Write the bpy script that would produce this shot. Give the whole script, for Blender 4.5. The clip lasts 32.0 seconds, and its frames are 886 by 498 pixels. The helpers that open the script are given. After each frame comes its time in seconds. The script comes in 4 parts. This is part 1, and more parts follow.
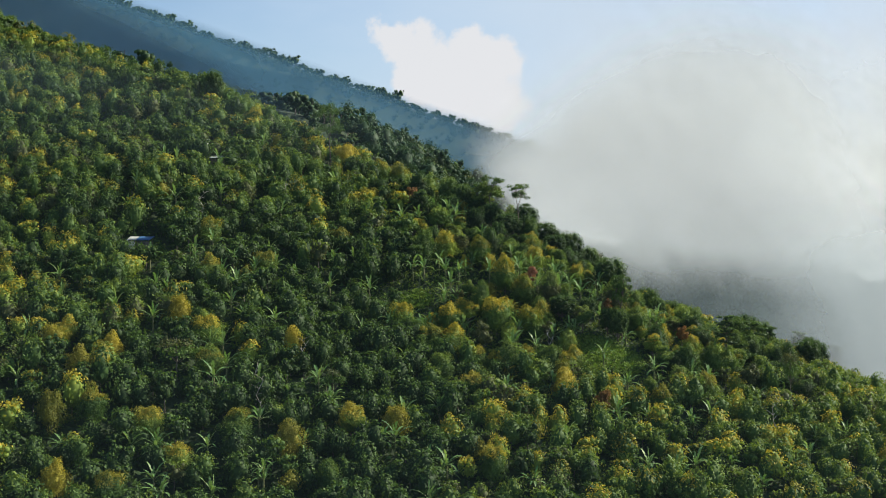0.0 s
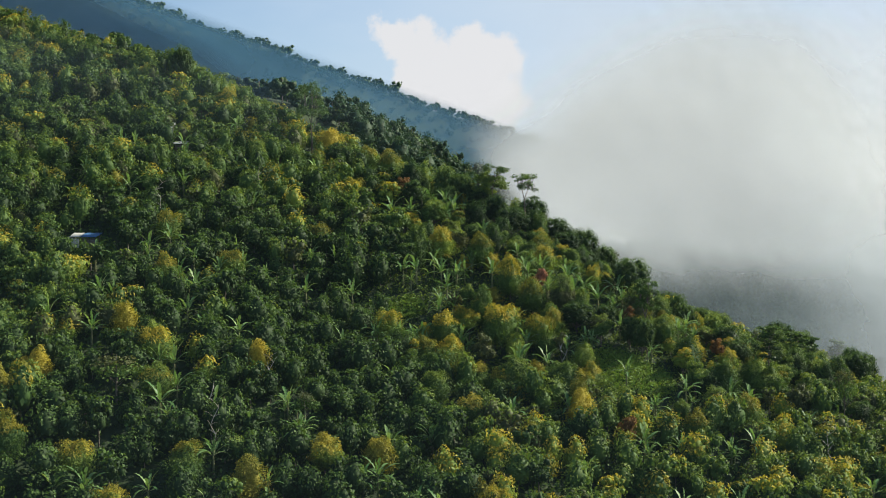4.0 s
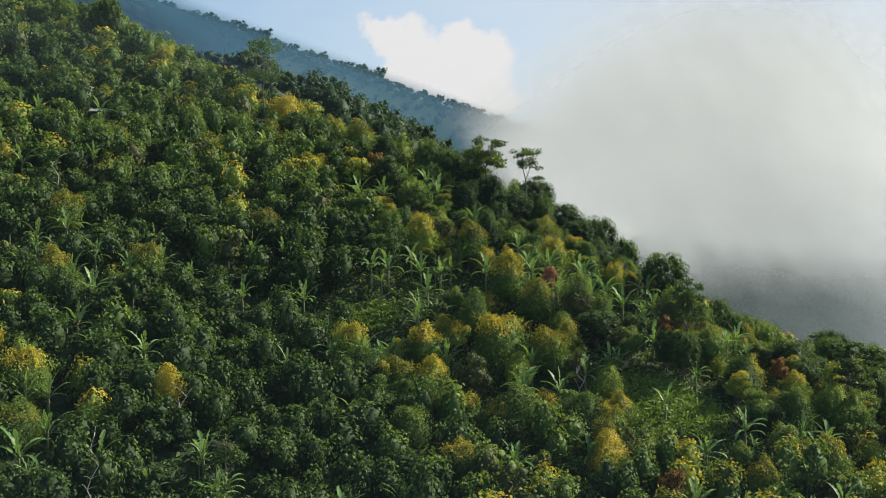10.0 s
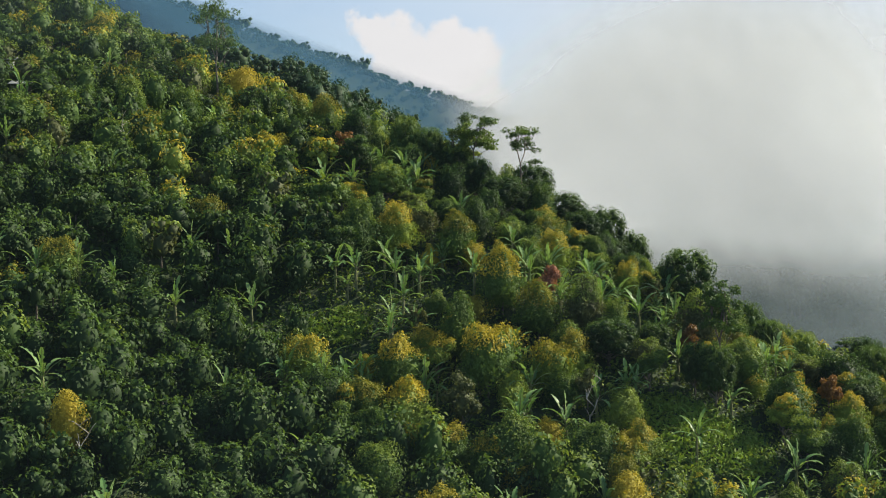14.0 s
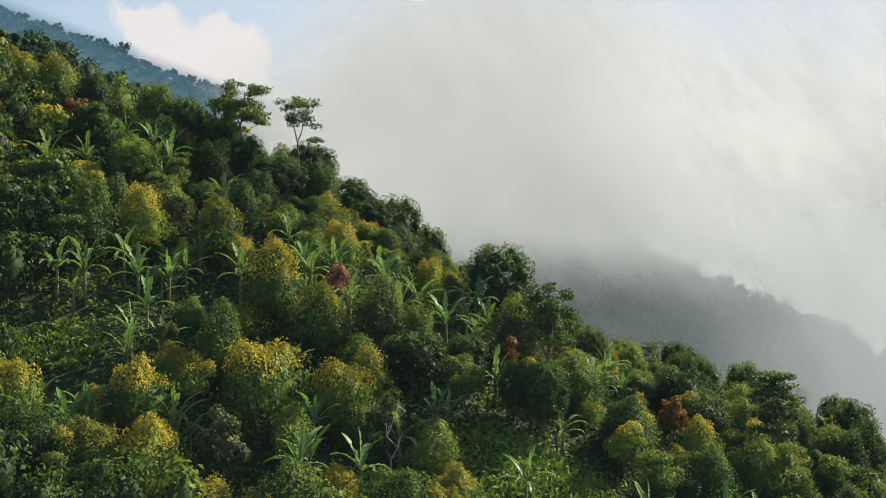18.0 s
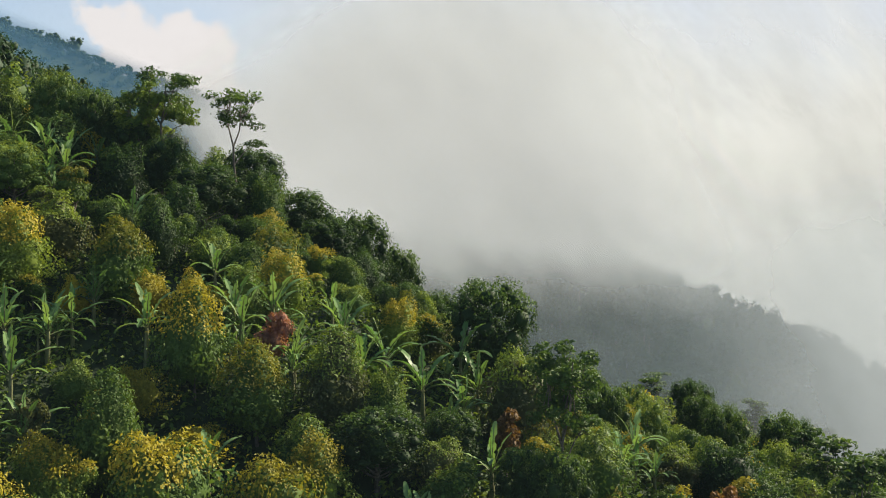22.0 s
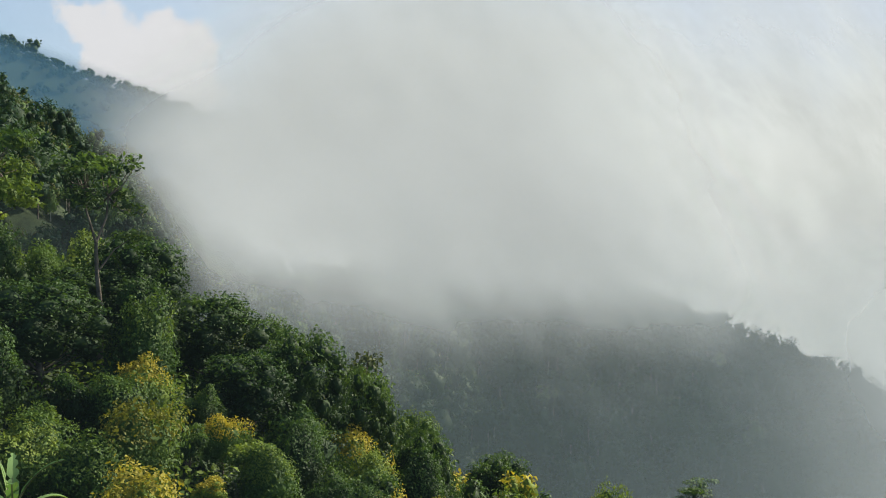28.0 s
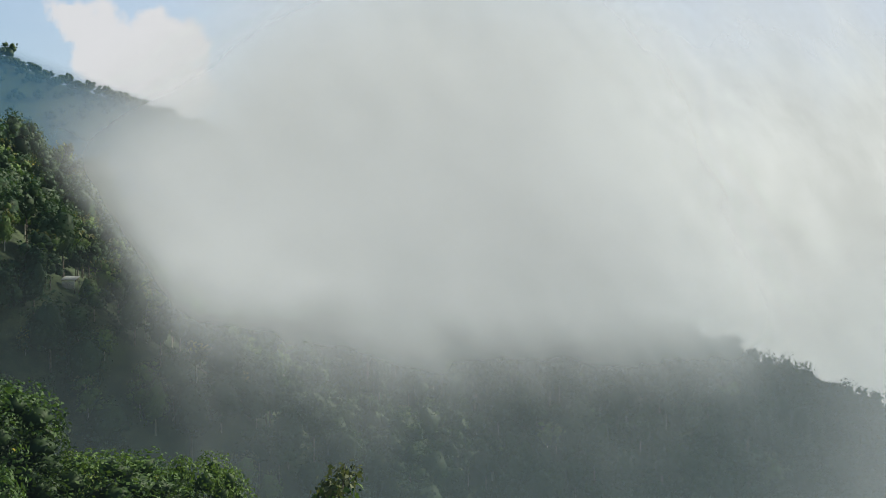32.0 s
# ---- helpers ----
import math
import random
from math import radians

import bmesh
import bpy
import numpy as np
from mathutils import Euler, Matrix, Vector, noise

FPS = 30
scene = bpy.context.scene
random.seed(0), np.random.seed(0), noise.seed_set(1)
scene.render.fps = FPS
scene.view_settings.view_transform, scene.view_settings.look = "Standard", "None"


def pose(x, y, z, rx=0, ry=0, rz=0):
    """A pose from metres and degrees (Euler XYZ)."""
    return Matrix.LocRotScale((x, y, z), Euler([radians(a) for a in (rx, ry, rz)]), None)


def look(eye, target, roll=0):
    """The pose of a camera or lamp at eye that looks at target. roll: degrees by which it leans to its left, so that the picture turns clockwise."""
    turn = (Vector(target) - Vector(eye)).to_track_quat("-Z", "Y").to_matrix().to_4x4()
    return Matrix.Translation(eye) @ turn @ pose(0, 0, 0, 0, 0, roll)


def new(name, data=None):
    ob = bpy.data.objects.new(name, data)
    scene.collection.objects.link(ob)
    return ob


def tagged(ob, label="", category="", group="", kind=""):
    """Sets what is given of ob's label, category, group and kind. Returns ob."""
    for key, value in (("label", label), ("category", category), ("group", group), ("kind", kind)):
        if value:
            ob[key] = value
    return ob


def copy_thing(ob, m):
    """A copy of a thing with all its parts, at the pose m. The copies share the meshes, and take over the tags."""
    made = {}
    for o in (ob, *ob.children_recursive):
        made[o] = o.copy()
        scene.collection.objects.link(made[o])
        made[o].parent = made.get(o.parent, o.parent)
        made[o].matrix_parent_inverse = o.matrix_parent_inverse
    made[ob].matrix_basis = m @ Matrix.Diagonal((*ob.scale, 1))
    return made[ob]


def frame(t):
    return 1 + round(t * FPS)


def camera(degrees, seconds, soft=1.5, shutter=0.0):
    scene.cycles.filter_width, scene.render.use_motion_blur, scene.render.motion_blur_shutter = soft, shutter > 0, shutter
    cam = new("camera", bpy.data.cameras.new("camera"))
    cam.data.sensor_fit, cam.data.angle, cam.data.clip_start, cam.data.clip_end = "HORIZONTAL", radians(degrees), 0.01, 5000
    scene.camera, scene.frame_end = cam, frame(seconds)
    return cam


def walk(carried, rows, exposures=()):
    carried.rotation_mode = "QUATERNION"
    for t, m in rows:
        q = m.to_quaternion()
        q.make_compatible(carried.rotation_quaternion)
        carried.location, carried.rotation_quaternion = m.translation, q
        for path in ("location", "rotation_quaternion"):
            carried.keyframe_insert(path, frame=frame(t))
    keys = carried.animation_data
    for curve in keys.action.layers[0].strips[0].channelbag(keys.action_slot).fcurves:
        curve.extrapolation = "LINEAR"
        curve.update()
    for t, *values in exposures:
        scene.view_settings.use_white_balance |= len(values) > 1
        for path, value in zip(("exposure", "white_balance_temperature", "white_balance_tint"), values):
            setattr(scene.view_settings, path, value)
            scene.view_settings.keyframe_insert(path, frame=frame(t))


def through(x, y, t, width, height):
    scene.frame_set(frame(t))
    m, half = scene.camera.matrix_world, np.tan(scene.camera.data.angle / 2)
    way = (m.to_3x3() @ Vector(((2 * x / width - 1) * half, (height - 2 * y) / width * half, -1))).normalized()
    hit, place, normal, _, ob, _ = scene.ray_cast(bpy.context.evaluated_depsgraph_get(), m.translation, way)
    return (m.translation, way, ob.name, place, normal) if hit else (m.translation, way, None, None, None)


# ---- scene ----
cam = camera(40.0, 32.0, soft=1.0)
PATH = [
    (0, (-0.00, 0.00, 100.00), (-0.00, 99.94, 96.59), -0.24),
    (0.5, (0.11, 4.69, 99.84), (0.03, 104.63, 96.37), -0.18),
    (1, (0.23, 9.39, 99.69), (0.12, 109.33, 96.20), -0.20),
    (1.5, (0.37, 14.14, 99.55), (0.21, 114.08, 96.03), -0.17),
    (2, (0.50, 18.95, 99.43), (0.35, 118.88, 95.89), -0.20),
    (2.5, (0.64, 23.80, 99.31), (0.52, 123.74, 95.76), -0.20),
    (3, (0.78, 28.69, 99.21), (0.67, 128.63, 95.64), -0.24),
    (3.5, (0.91, 33.60, 99.09), (0.82, 133.53, 95.51), -0.24),
    (4, (1.05, 38.49, 98.94), (1.00, 138.42, 95.34), -0.14),
    (4.5, (1.19, 43.36, 98.77), (1.19, 143.29, 95.15), -0.08),
    (5, (1.33, 48.20, 98.57), (1.40, 148.13, 94.96), -0.10),
    (5.5, (1.48, 53.00, 98.37), (1.60, 152.94, 94.76), -0.18),
    (6, (1.63, 57.77, 98.14), (1.80, 157.70, 94.57), -0.21),
    (6.5, (1.78, 62.46, 97.90), (2.01, 162.39, 94.24), -0.18),
    (7, (1.92, 67.06, 97.64), (2.19, 166.99, 93.94), -0.17),
    (7.5, (2.05, 71.58, 97.39), (2.38, 171.50, 93.62), -0.19),
    (8, (2.18, 76.00, 97.16), (2.57, 175.92, 93.38), -0.20),
    (8.5, (2.31, 80.33, 96.92), (2.80, 180.25, 93.17), -0.19),
    (9, (2.42, 84.58, 96.69), (3.00, 184.50, 92.95), -0.17),
    (9.5, (2.51, 88.77, 96.49), (3.18, 188.70, 92.66), -0.15),
    (10, (2.60, 92.92, 96.30), (3.37, 192.85, 92.44), -0.14),
    (10.5, (2.70, 97.03, 96.10), (3.54, 196.95, 92.20), -0.13),
    (11, (2.83, 101.09, 95.91), (3.73, 201.01, 92.01), -0.17),
    (11.5, (3.00, 105.11, 95.75), (3.97, 205.03, 91.90), -0.16),
    (12, (3.21, 109.14, 95.58), (4.26, 209.06, 91.68), -0.19),
    (12.5, (3.44, 113.15, 95.38), (4.58, 213.07, 91.46), -0.19),
    (13, (3.66, 117.15, 95.16), (4.84, 217.07, 91.23), -0.24),
    (13.5, (3.83, 121.12, 94.95), (5.10, 221.04, 90.96), -0.28),
    (14, (3.96, 125.07, 94.72), (5.72, 224.98, 90.69), -0.18),
    (14.5, (4.06, 129.01, 94.50), (6.77, 228.89, 90.43), -0.10),
    (15, (4.15, 132.93, 94.28), (8.34, 232.76, 90.17), -0.07),
    (15.5, (4.26, 136.84, 94.07), (10.49, 236.56, 89.91), -0.05),
    (16, (4.41, 140.75, 93.89), (13.30, 240.26, 89.64), 0.03),
    (16.5, (4.59, 144.65, 93.71), (16.46, 243.85, 89.41), 0.11),
    (17, (4.84, 148.53, 93.52), (19.50, 247.35, 89.26), 0.19),
    (17.5, (5.16, 152.36, 93.32), (22.68, 250.72, 89.14), 0.24),
    (18, (5.56, 156.16, 93.13), (26.01, 253.96, 88.99), 0.29),
    (18.5, (6.04, 159.97, 92.97), (28.11, 257.42, 88.92), 0.29),
    (19, (6.61, 163.80, 92.86), (28.93, 261.19, 88.81), 0.28),
    (19.5, (7.26, 167.62, 92.88), (29.71, 264.98, 88.74), 0.30),
    (20, (7.98, 171.45, 93.12), (30.54, 268.78, 88.93), 0.30),
    (20.5, (8.75, 175.31, 93.56), (31.44, 272.61, 89.35), 0.29),
    (21, (9.57, 179.22, 94.06), (32.41, 276.49, 89.88), 0.29),
    (21.5, (10.42, 183.17, 94.55), (33.41, 280.41, 90.36), 0.29),
    (22, (11.31, 187.15, 95.08), (34.44, 284.35, 90.90), 0.26),
    (22.5, (12.24, 191.08, 95.61), (35.49, 288.25, 91.42), 0.27),
    (23, (13.12, 194.93, 96.08), (36.50, 292.07, 91.79), 0.24),
    (23.5, (13.99, 198.76, 96.62), (37.52, 295.86, 92.30), 0.22),
    (24, (14.87, 202.58, 97.19), (38.54, 299.63, 92.79), 0.23),
    (24.5, (15.72, 206.39, 97.82), (39.52, 303.41, 93.45), 0.25),
    (25, (16.55, 210.16, 98.50), (40.49, 307.16, 94.20), 0.26),
    (25.5, (17.38, 213.90, 99.24), (41.41, 310.88, 94.93), 0.17),
    (26, (18.25, 217.60, 100.03), (42.37, 314.55, 95.71), 0.08),
    (26.5, (19.14, 221.26, 100.84), (43.35, 318.19, 96.53), 0.05),
    (27, (20.03, 224.87, 101.66), (44.34, 321.78, 97.36), 0.08),
    (27.5, (20.91, 228.44, 102.48), (45.31, 325.32, 98.17), 0.13),
    (28, (21.76, 231.96, 103.29), (46.26, 328.81, 98.94), 0.12),
    (28.5, (22.59, 235.41, 104.08), (47.16, 332.25, 99.72), 0.08),
    (29, (23.39, 238.80, 104.88), (48.03, 335.61, 100.48), 0.05),
    (29.5, (24.18, 242.12, 105.69), (48.91, 338.91, 101.26), 0.06),
    (30, (25.01, 245.40, 106.45), (49.79, 342.18, 102.00), 0.08),
    (30.5, (25.88, 248.69, 107.22), (50.75, 345.44, 102.75), 0.07),
    (31, (26.69, 251.96, 107.99), (51.63, 348.70, 103.50), 0.04),
    (31.5, (27.46, 255.22, 108.78), (52.47, 351.94, 104.29), 0.00),
    (32, (28.26, 258.48, 109.56), (53.34, 355.18, 105.08), 0.01),
]
walk(cam, [(t, look(eye, target, roll)) for t, eye, target, roll in PATH], [(0, 0.2, 6000, 8), (11, 0.23, 6200, 9), (16, 0.25, 6250, 10), (20, 0.25, 6420, 11), (25, 0.21, 6400, 11), (29, 0.1, 6050, 8), (32, 0.06, 6050, 8)])

# world: blue sky behind a broken cloud sheet, and a warm sun from the east
SUN_AZ, SUN_EL = 66.0, 33.0          # degrees clockwise from +y, and above the horizon
world = bpy.data.worlds.new("world")
scene.world = world
world.use_nodes = True


class Nodes:
    """Short hand for building node trees."""

    def __init__(self, tree):
        self.tree = tree
        tree.nodes.clear()

    def add(self, kind, **values):
        node = self.tree.nodes.new(kind)
        for key, value in values.items():
            if key in ("operation", "blend_type", "data_type", "sky_type", "feature", "interpolation_type"):
                if key == "operation":
                    node.operation = value
                elif key == "blend_type":
                    node.blend_type = value
                elif key == "data_type":
                    node.data_type = value
                elif key == "sky_type":
                    node.sky_type = value
                elif key == "feature":
                    node.feature = value
                else:
                    node.interpolation_type = value
        return node

    def put(self, node, slot, value):
        if isinstance(value, bpy.types.NodeSocket):
            self.tree.links.new(value, node.inputs[slot])
        elif value is not None:
            node.inputs[slot].default_value = value

    def math(self, operation, a, b=None, clamp=False):
        node = self.add("ShaderNodeMath", operation=operation)
        node.use_clamp = clamp
        self.put(node, 0, a)
        self.put(node, 1, b)
        return node.outputs[0]

    def vec(self, operation, a, b=None, scale=None):
        node = self.add("ShaderNodeVectorMath", operation=operation)
        self.put(node, 0, a)
        self.put(node, 1, b)
        if scale is not None:
            self.put(node, 3, scale)
        return node.outputs[1] if operation in ("DOT_PRODUCT", "LENGTH", "DISTANCE") else node.outputs[0]

    def noise(self, vector, scale, detail=3.0, rough=0.55, colour=False):
        node = self.add("ShaderNodeTexNoise")
        self.put(node, "Vector", vector)
        node.inputs["Scale"].default_value = scale
        node.inputs["Detail"].default_value = detail
        node.inputs["Roughness"].default_value = rough
        return node.outputs["Color" if colour else "Fac"]

    def step(self, value, low, high, a=0.0, b=1.0, smooth=True):
        node = self.add("ShaderNodeMapRange")
        node.interpolation_type = "SMOOTHSTEP" if smooth else "LINEAR"
        for slot, v in zip(range(5), (value, low, high, a, b)):
            self.put(node, slot, v)
        return node.outputs[0]

    def mix(self, factor, a, b, blend="MIX"):
        node = self.add("ShaderNodeMix", data_type="RGBA", blend_type=blend)
        self.put(node, 0, factor)
        self.put(node, 6, a)
        self.put(node, 7, b)
        return node.outputs[2]

    def split(self, vector):
        node = self.add("ShaderNodeSeparateXYZ")
        self.put(node, 0, vector)
        return node.outputs


def rgb(r, g, b):
    return (r, g, b, 1.0)


n = Nodes(world.node_tree)
coord = n.add("ShaderNodeTexCoord").outputs["Generated"]
sky = n.add("ShaderNodeTexSky", sky_type="NISHITA")
sky.sun_disc = False
sky.sun_elevation, sky.sun_rotation = radians(SUN_EL), radians(SUN_AZ)
sky.altitude, sky.air_density, sky.dust_density = 900.0, 1.0, 2.0
blue = n.mix(1.0, sky.outputs[0], rgb(0.115, 0.115, 0.115), "MULTIPLY")
way = n.vec("NORMALIZE", coord)
high = n.split(way)[2]
side = n.vec("DOT_PRODUCT", way, (math.sin(radians(SUN_AZ)), math.cos(radians(SUN_AZ)), 0.0))
# thin white haze: thick low down and towards the sun, torn open higher up
flat = n.vec("MULTIPLY", way, (1.0, 1.0, 2.6))
torn = n.noise(flat, 3.1, 5.0, 0.55)
cover = n.math("ADD", n.step(high, -0.02, 0.17, 0.92, 0.12), n.math("MULTIPLY", side, 1.05))
cover = n.math("ADD", cover, n.math("MULTIPLY", n.math("SUBTRACT", torn, 0.5), 1.1))
veil = n.step(cover, 0.10, 0.95)
haze = n.mix(n.step(side, -0.2, 0.9), rgb(0.445, 0.57, 0.70), rgb(0.60, 0.635, 0.665))
air = n.mix(veil, blue, haze)
# one heap of cumulus over the ridge
drift = n.vec("SCALE", n.vec("SUBTRACT", n.noise(way, 22.0, 7.0, 0.6, colour=True), (0.5, 0.5, 0.5)), None, 0.060)
bent = n.vec("ADD", way, drift)
CUMULUS = ((-2.2, 7.7, 1.4), (-1.2, 6.9, 1.8), (-0.3, 6.1, 1.9), (1.3, 7.1, 1.6), (2.4, 6.4, 1.8), (0.8, 5.7, 2.4), (2.2, 5.3, 2.1))
heap = None
for yaw, pitch, size in CUMULUS:
    a, e = radians(yaw), radians(pitch)
    centre = (math.sin(a) * math.cos(e), math.cos(a) * math.cos(e), math.sin(e))
    puff = n.step(n.vec("DISTANCE", bent, centre), radians(size), radians(size) * 0.66)
    heap = puff if heap is None else n.math("MAXIMUM", heap, puff)
heap = n.math("MULTIPLY", heap, 0.88)
air = n.mix(heap, air, rgb(0.75, 0.70, 0.66))
back = n.add("ShaderNodeBackground")
n.put(back, "Color", air)
back.inputs["Strength"].default_value = 1.0
n.tree.links.new(back.outputs[0], n.add("ShaderNodeOutputWorld").inputs[0])

sun = new("sun", bpy.data.lights.new("sun", "SUN"))
sun.data.energy, sun.data.angle, sun.data.color = 6.9, radians(0.6), (1.0, 0.90, 0.68)
a, e = radians(SUN_AZ), radians(SUN_EL)
sun.matrix_world = look((0, 0, 600), (-math.sin(a) * math.cos(e), -math.cos(a) * math.cos(e), 600 - math.sin(e)))


# ---- materials ----
def material(name):
    mat = bpy.data.materials.new(name)
    mat.use_nodes = True
    return mat, Nodes(mat.node_tree)


def leafy(name, dark, light, young=None, rough=0.62, through=0.30, tree_scale=0.16):
    """Foliage: hue varies from tree to tree and leaf to leaf, and light passes through the blades."""
    mat, n = material(name)
    where = n.add("ShaderNodeNewGeometry")
    info = n.add("ShaderNodeObjectInfo")
    place = where.outputs["Position"]
    per_tree = n.math("ADD", n.math("MULTIPLY", info.outputs["Random"], 0.55),
                      n.math("MULTIPLY", n.noise(place, tree_scale, 2.0), 0.62))
    per_leaf = where.outputs["Random Per Island"]
    fac = n.math("ADD", n.math("MULTIPLY", per_tree, 0.75), n.math("MULTIPLY", per_leaf, 0.18))
    colour = n.mix(n.step(fac, 0.20, 0.86), rgb(*dark), rgb(*light))
    if young:
        tips = n.noise(place, 0.9, 3.0, 0.6)
        colour = n.mix(n.step(n.math("ADD", tips, n.math("MULTIPLY", per_leaf, 0.2)), 0.56, 0.78), colour, rgb(*young))
    p = n.add("ShaderNodeBsdfPrincipled")
    n.put(p, "Base Color", colour)
    p.inputs["Roughness"].default_value = rough
    p.inputs["Specular IOR Level"].default_value = 0.18
    t = n.add("ShaderNodeBsdfTranslucent")
    n.put(t, "Color", n.mix(1.0, colour, rgb(1.25, 1.2, 0.55), "MULTIPLY"))
    both = n.add("ShaderNodeMixShader")
    both.inputs[0].default_value = through
    n.tree.links.new(p.outputs[0], both.inputs[1])
    n.tree.links.new(t.outputs[0], both.inputs[2])
    n.tree.links.new(both.outputs[0], n.add("ShaderNodeOutputMaterial").inputs[0])
    return mat


def solid(name, low, high, scale, rough=0.8, bump=0.3, fine=9.0):
    """A matt surface with two scales of variation and some relief."""
    mat, n = material(name)
    place = n.add("ShaderNodeTexCoord").outputs["Object"]
    big, small = n.noise(place, scale, 4.0, 0.6), n.noise(place, scale * fine, 4.0, 0.65)
    colour = n.mix(n.step(n.math("ADD", n.math("MULTIPLY", big, 0.65), n.math("MULTIPLY", small, 0.35)), 0.35, 0.65), rgb(*low), rgb(*high))
    p = n.add("ShaderNodeBsdfPrincipled")
    n.put(p, "Base Color", colour)
    p.inputs["Roughness"].default_value = rough
    b = n.add("ShaderNodeBump")
    b.inputs["Strength"].default_value = bump
    n.put(b, "Height", small)
    n.tree.links.new(b.outputs[0], p.inputs["Normal"])
    n.tree.links.new(p.outputs[0], n.add("ShaderNodeOutputMaterial").inputs[0])
    return mat


LEAF = {
    "dark": leafy("leaf_dark", (0.024, 0.048, 0.018), (0.056, 0.098, 0.028)),
    "green": leafy("leaf_green", (0.044, 0.092, 0.024), (0.118, 0.192, 0.042)),
    "fresh": leafy("leaf_fresh", (0.072, 0.132, 0.028), (0.248, 0.322, 0.056)),
    "gold": leafy("leaf_gold", (0.140, 0.160, 0.026), (0.51, 0.42, 0.048)),
    "olive": leafy("leaf_olive", (0.058, 0.080, 0.034), (0.130, 0.142, 0.055)),
    "rust": leafy("leaf_rust", (0.13, 0.075, 0.028), (0.27, 0.145, 0.050)),
    "wine": leafy("leaf_wine", (0.19, 0.080, 0.058), (0.37, 0.175, 0.12)),
    "banana": leafy("leaf_banana", (0.110, 0.225, 0.072), (0.290, 0.430, 0.155), rough=0.42, through=0.34),
    "grass": leafy("leaf_grass", (0.10, 0.19, 0.030), (0.22, 0.33, 0.055), tree_scale=0.5),
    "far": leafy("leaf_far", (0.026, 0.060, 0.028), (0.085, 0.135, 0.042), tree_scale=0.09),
}
EARTH = solid("bare_earth", (0.13, 0.085, 0.05), (0.26, 0.18, 0.11), 0.8, 0.95, 0.6)
BARK = solid("bark", (0.07, 0.055, 0.04), (0.20, 0.17, 0.13), 1.6, 0.9, 0.6)
PALE = solid("pale_bark", (0.28, 0.25, 0.20), (0.52, 0.48, 0.40), 1.2, 0.85, 0.4)
STEM = solid("banana_stem", (0.10, 0.12, 0.04), (0.20, 0.19, 0.08), 2.0, 0.6, 0.2)
SOIL = solid("undergrowth", (0.016, 0.032, 0.011), (0.042, 0.064, 0.020), 0.22, 0.95, 1.0, 7.0)
WOOD = solid("old_planks", (0.10, 0.08, 0.06), (0.24, 0.20, 0.16), 3.0, 0.85, 0.4)
BLUE_TIN = solid("blue_roofing", (0.035, 0.10, 0.25), (0.07, 0.17, 0.36), 1.5, 0.5, 0.1)
GREY_TIN = solid("grey_roofing", (0.30, 0.31, 0.31), (0.50, 0.50, 0.48), 1.5, 0.55, 0.2)
WHITEWASH = solid("whitewash", (0.55, 0.53, 0.48), (0.78, 0.76, 0.70), 2.0, 0.8, 0.2)


# ---- the lie of the land ----
def smin(a, b, k):
    h = np.clip(0.5 + 0.5 * (b - a) / k, 0, 1)
    return b * (1 - h) + a * h - k * h * (1 - h)


def smax(a, b, k):
    return -smin(-a, -b, k)


BROW_X = (-300, -134, -90, -60, -31, -10, 2, 15, 24, 32, 40, 48, 58, 68, 82, 95, 120, 150, 300)
BROW_Z = (215, 163, 149, 139.5, 125.5, 114.5, 110, 103.5, 97, 91.3, 83.6, 79, 75, 71.5, 65.5, 60, 50, 38, -40)
BROW_Y = (420, 385, 365, 350, 338, 326, 320, 316, 322, 328, 350, 362, 350, 335, 345, 380, 380, 380, 380)


def front_level(x, y):
    """Tree tops of the near hillside, which climbs away and to the left."""
    return -0.182 * x + 0.466 * y - 42.0


def crown_level(x, y):
    """Height of the tree tops: a near spur, a valley, a wooded slope, a second spur and a far ridge."""
    x, y = np.asarray(x, float), np.asarray(y, float)
    brow = np.interp(x, BROW_X, BROW_Z) - 0.40 * np.maximum(y - np.interp(x, BROW_X, BROW_Y), 0)
    near = smin(front_level(x, y), brow, 8.0)
    slope = smin(41 - 0.75 * (x - 90) + 0.155 * (y - 574), 134 - 0.25 * (x + 10), 8.0)
    slope = smin(slope, 134 - 0.25 * (x + 10) - 0.25 * (y - 700), 14.0)
    slope = slope - 1.1 * np.maximum(540 - y, 0)
    along = np.interp(x, [40, 145, 169, 190, 211, 233, 248, 267, 290, 340, 420, 700], [77, 75, 72, 68, 62, 55, 46, 39, 28, 4, -33, -118])
    spur = smin(along - 0.45 * (640 - y), along - 0.5 * (y - 640), 10.0)
    ridge = np.interp(x, [-420, -237, -111, -39, 34, 116, 230, 500], [339, 266, 222, 196, 170, 145, 104, -26])
    far = smin(ridge + 0.42 * (y - 1000), ridge - 0.3 * (y - 1000), 12.0)
    land = smax(smax(smax(near, slope, 10.0), spur, 10.0), far, 20.0)
    return smax(land, -70 + 0 * x, 20.0)


def ripple(x, y):
    """Small swells and terraces on the slopes."""
    return 1.1 * np.sin(x * 0.071 + 0.8 * np.sin(y * 0.043)) + 0.9 * np.sin(y * 0.093 + 1.3 * np.sin(x * 0.037)) + 0.5 * np.sin(x * 0.23 + y * 0.19)


def ground_z(x, y):
    return crown_level(x, y) - 6.5 + ripple(np.asarray(x, float), np.asarray(y, float))


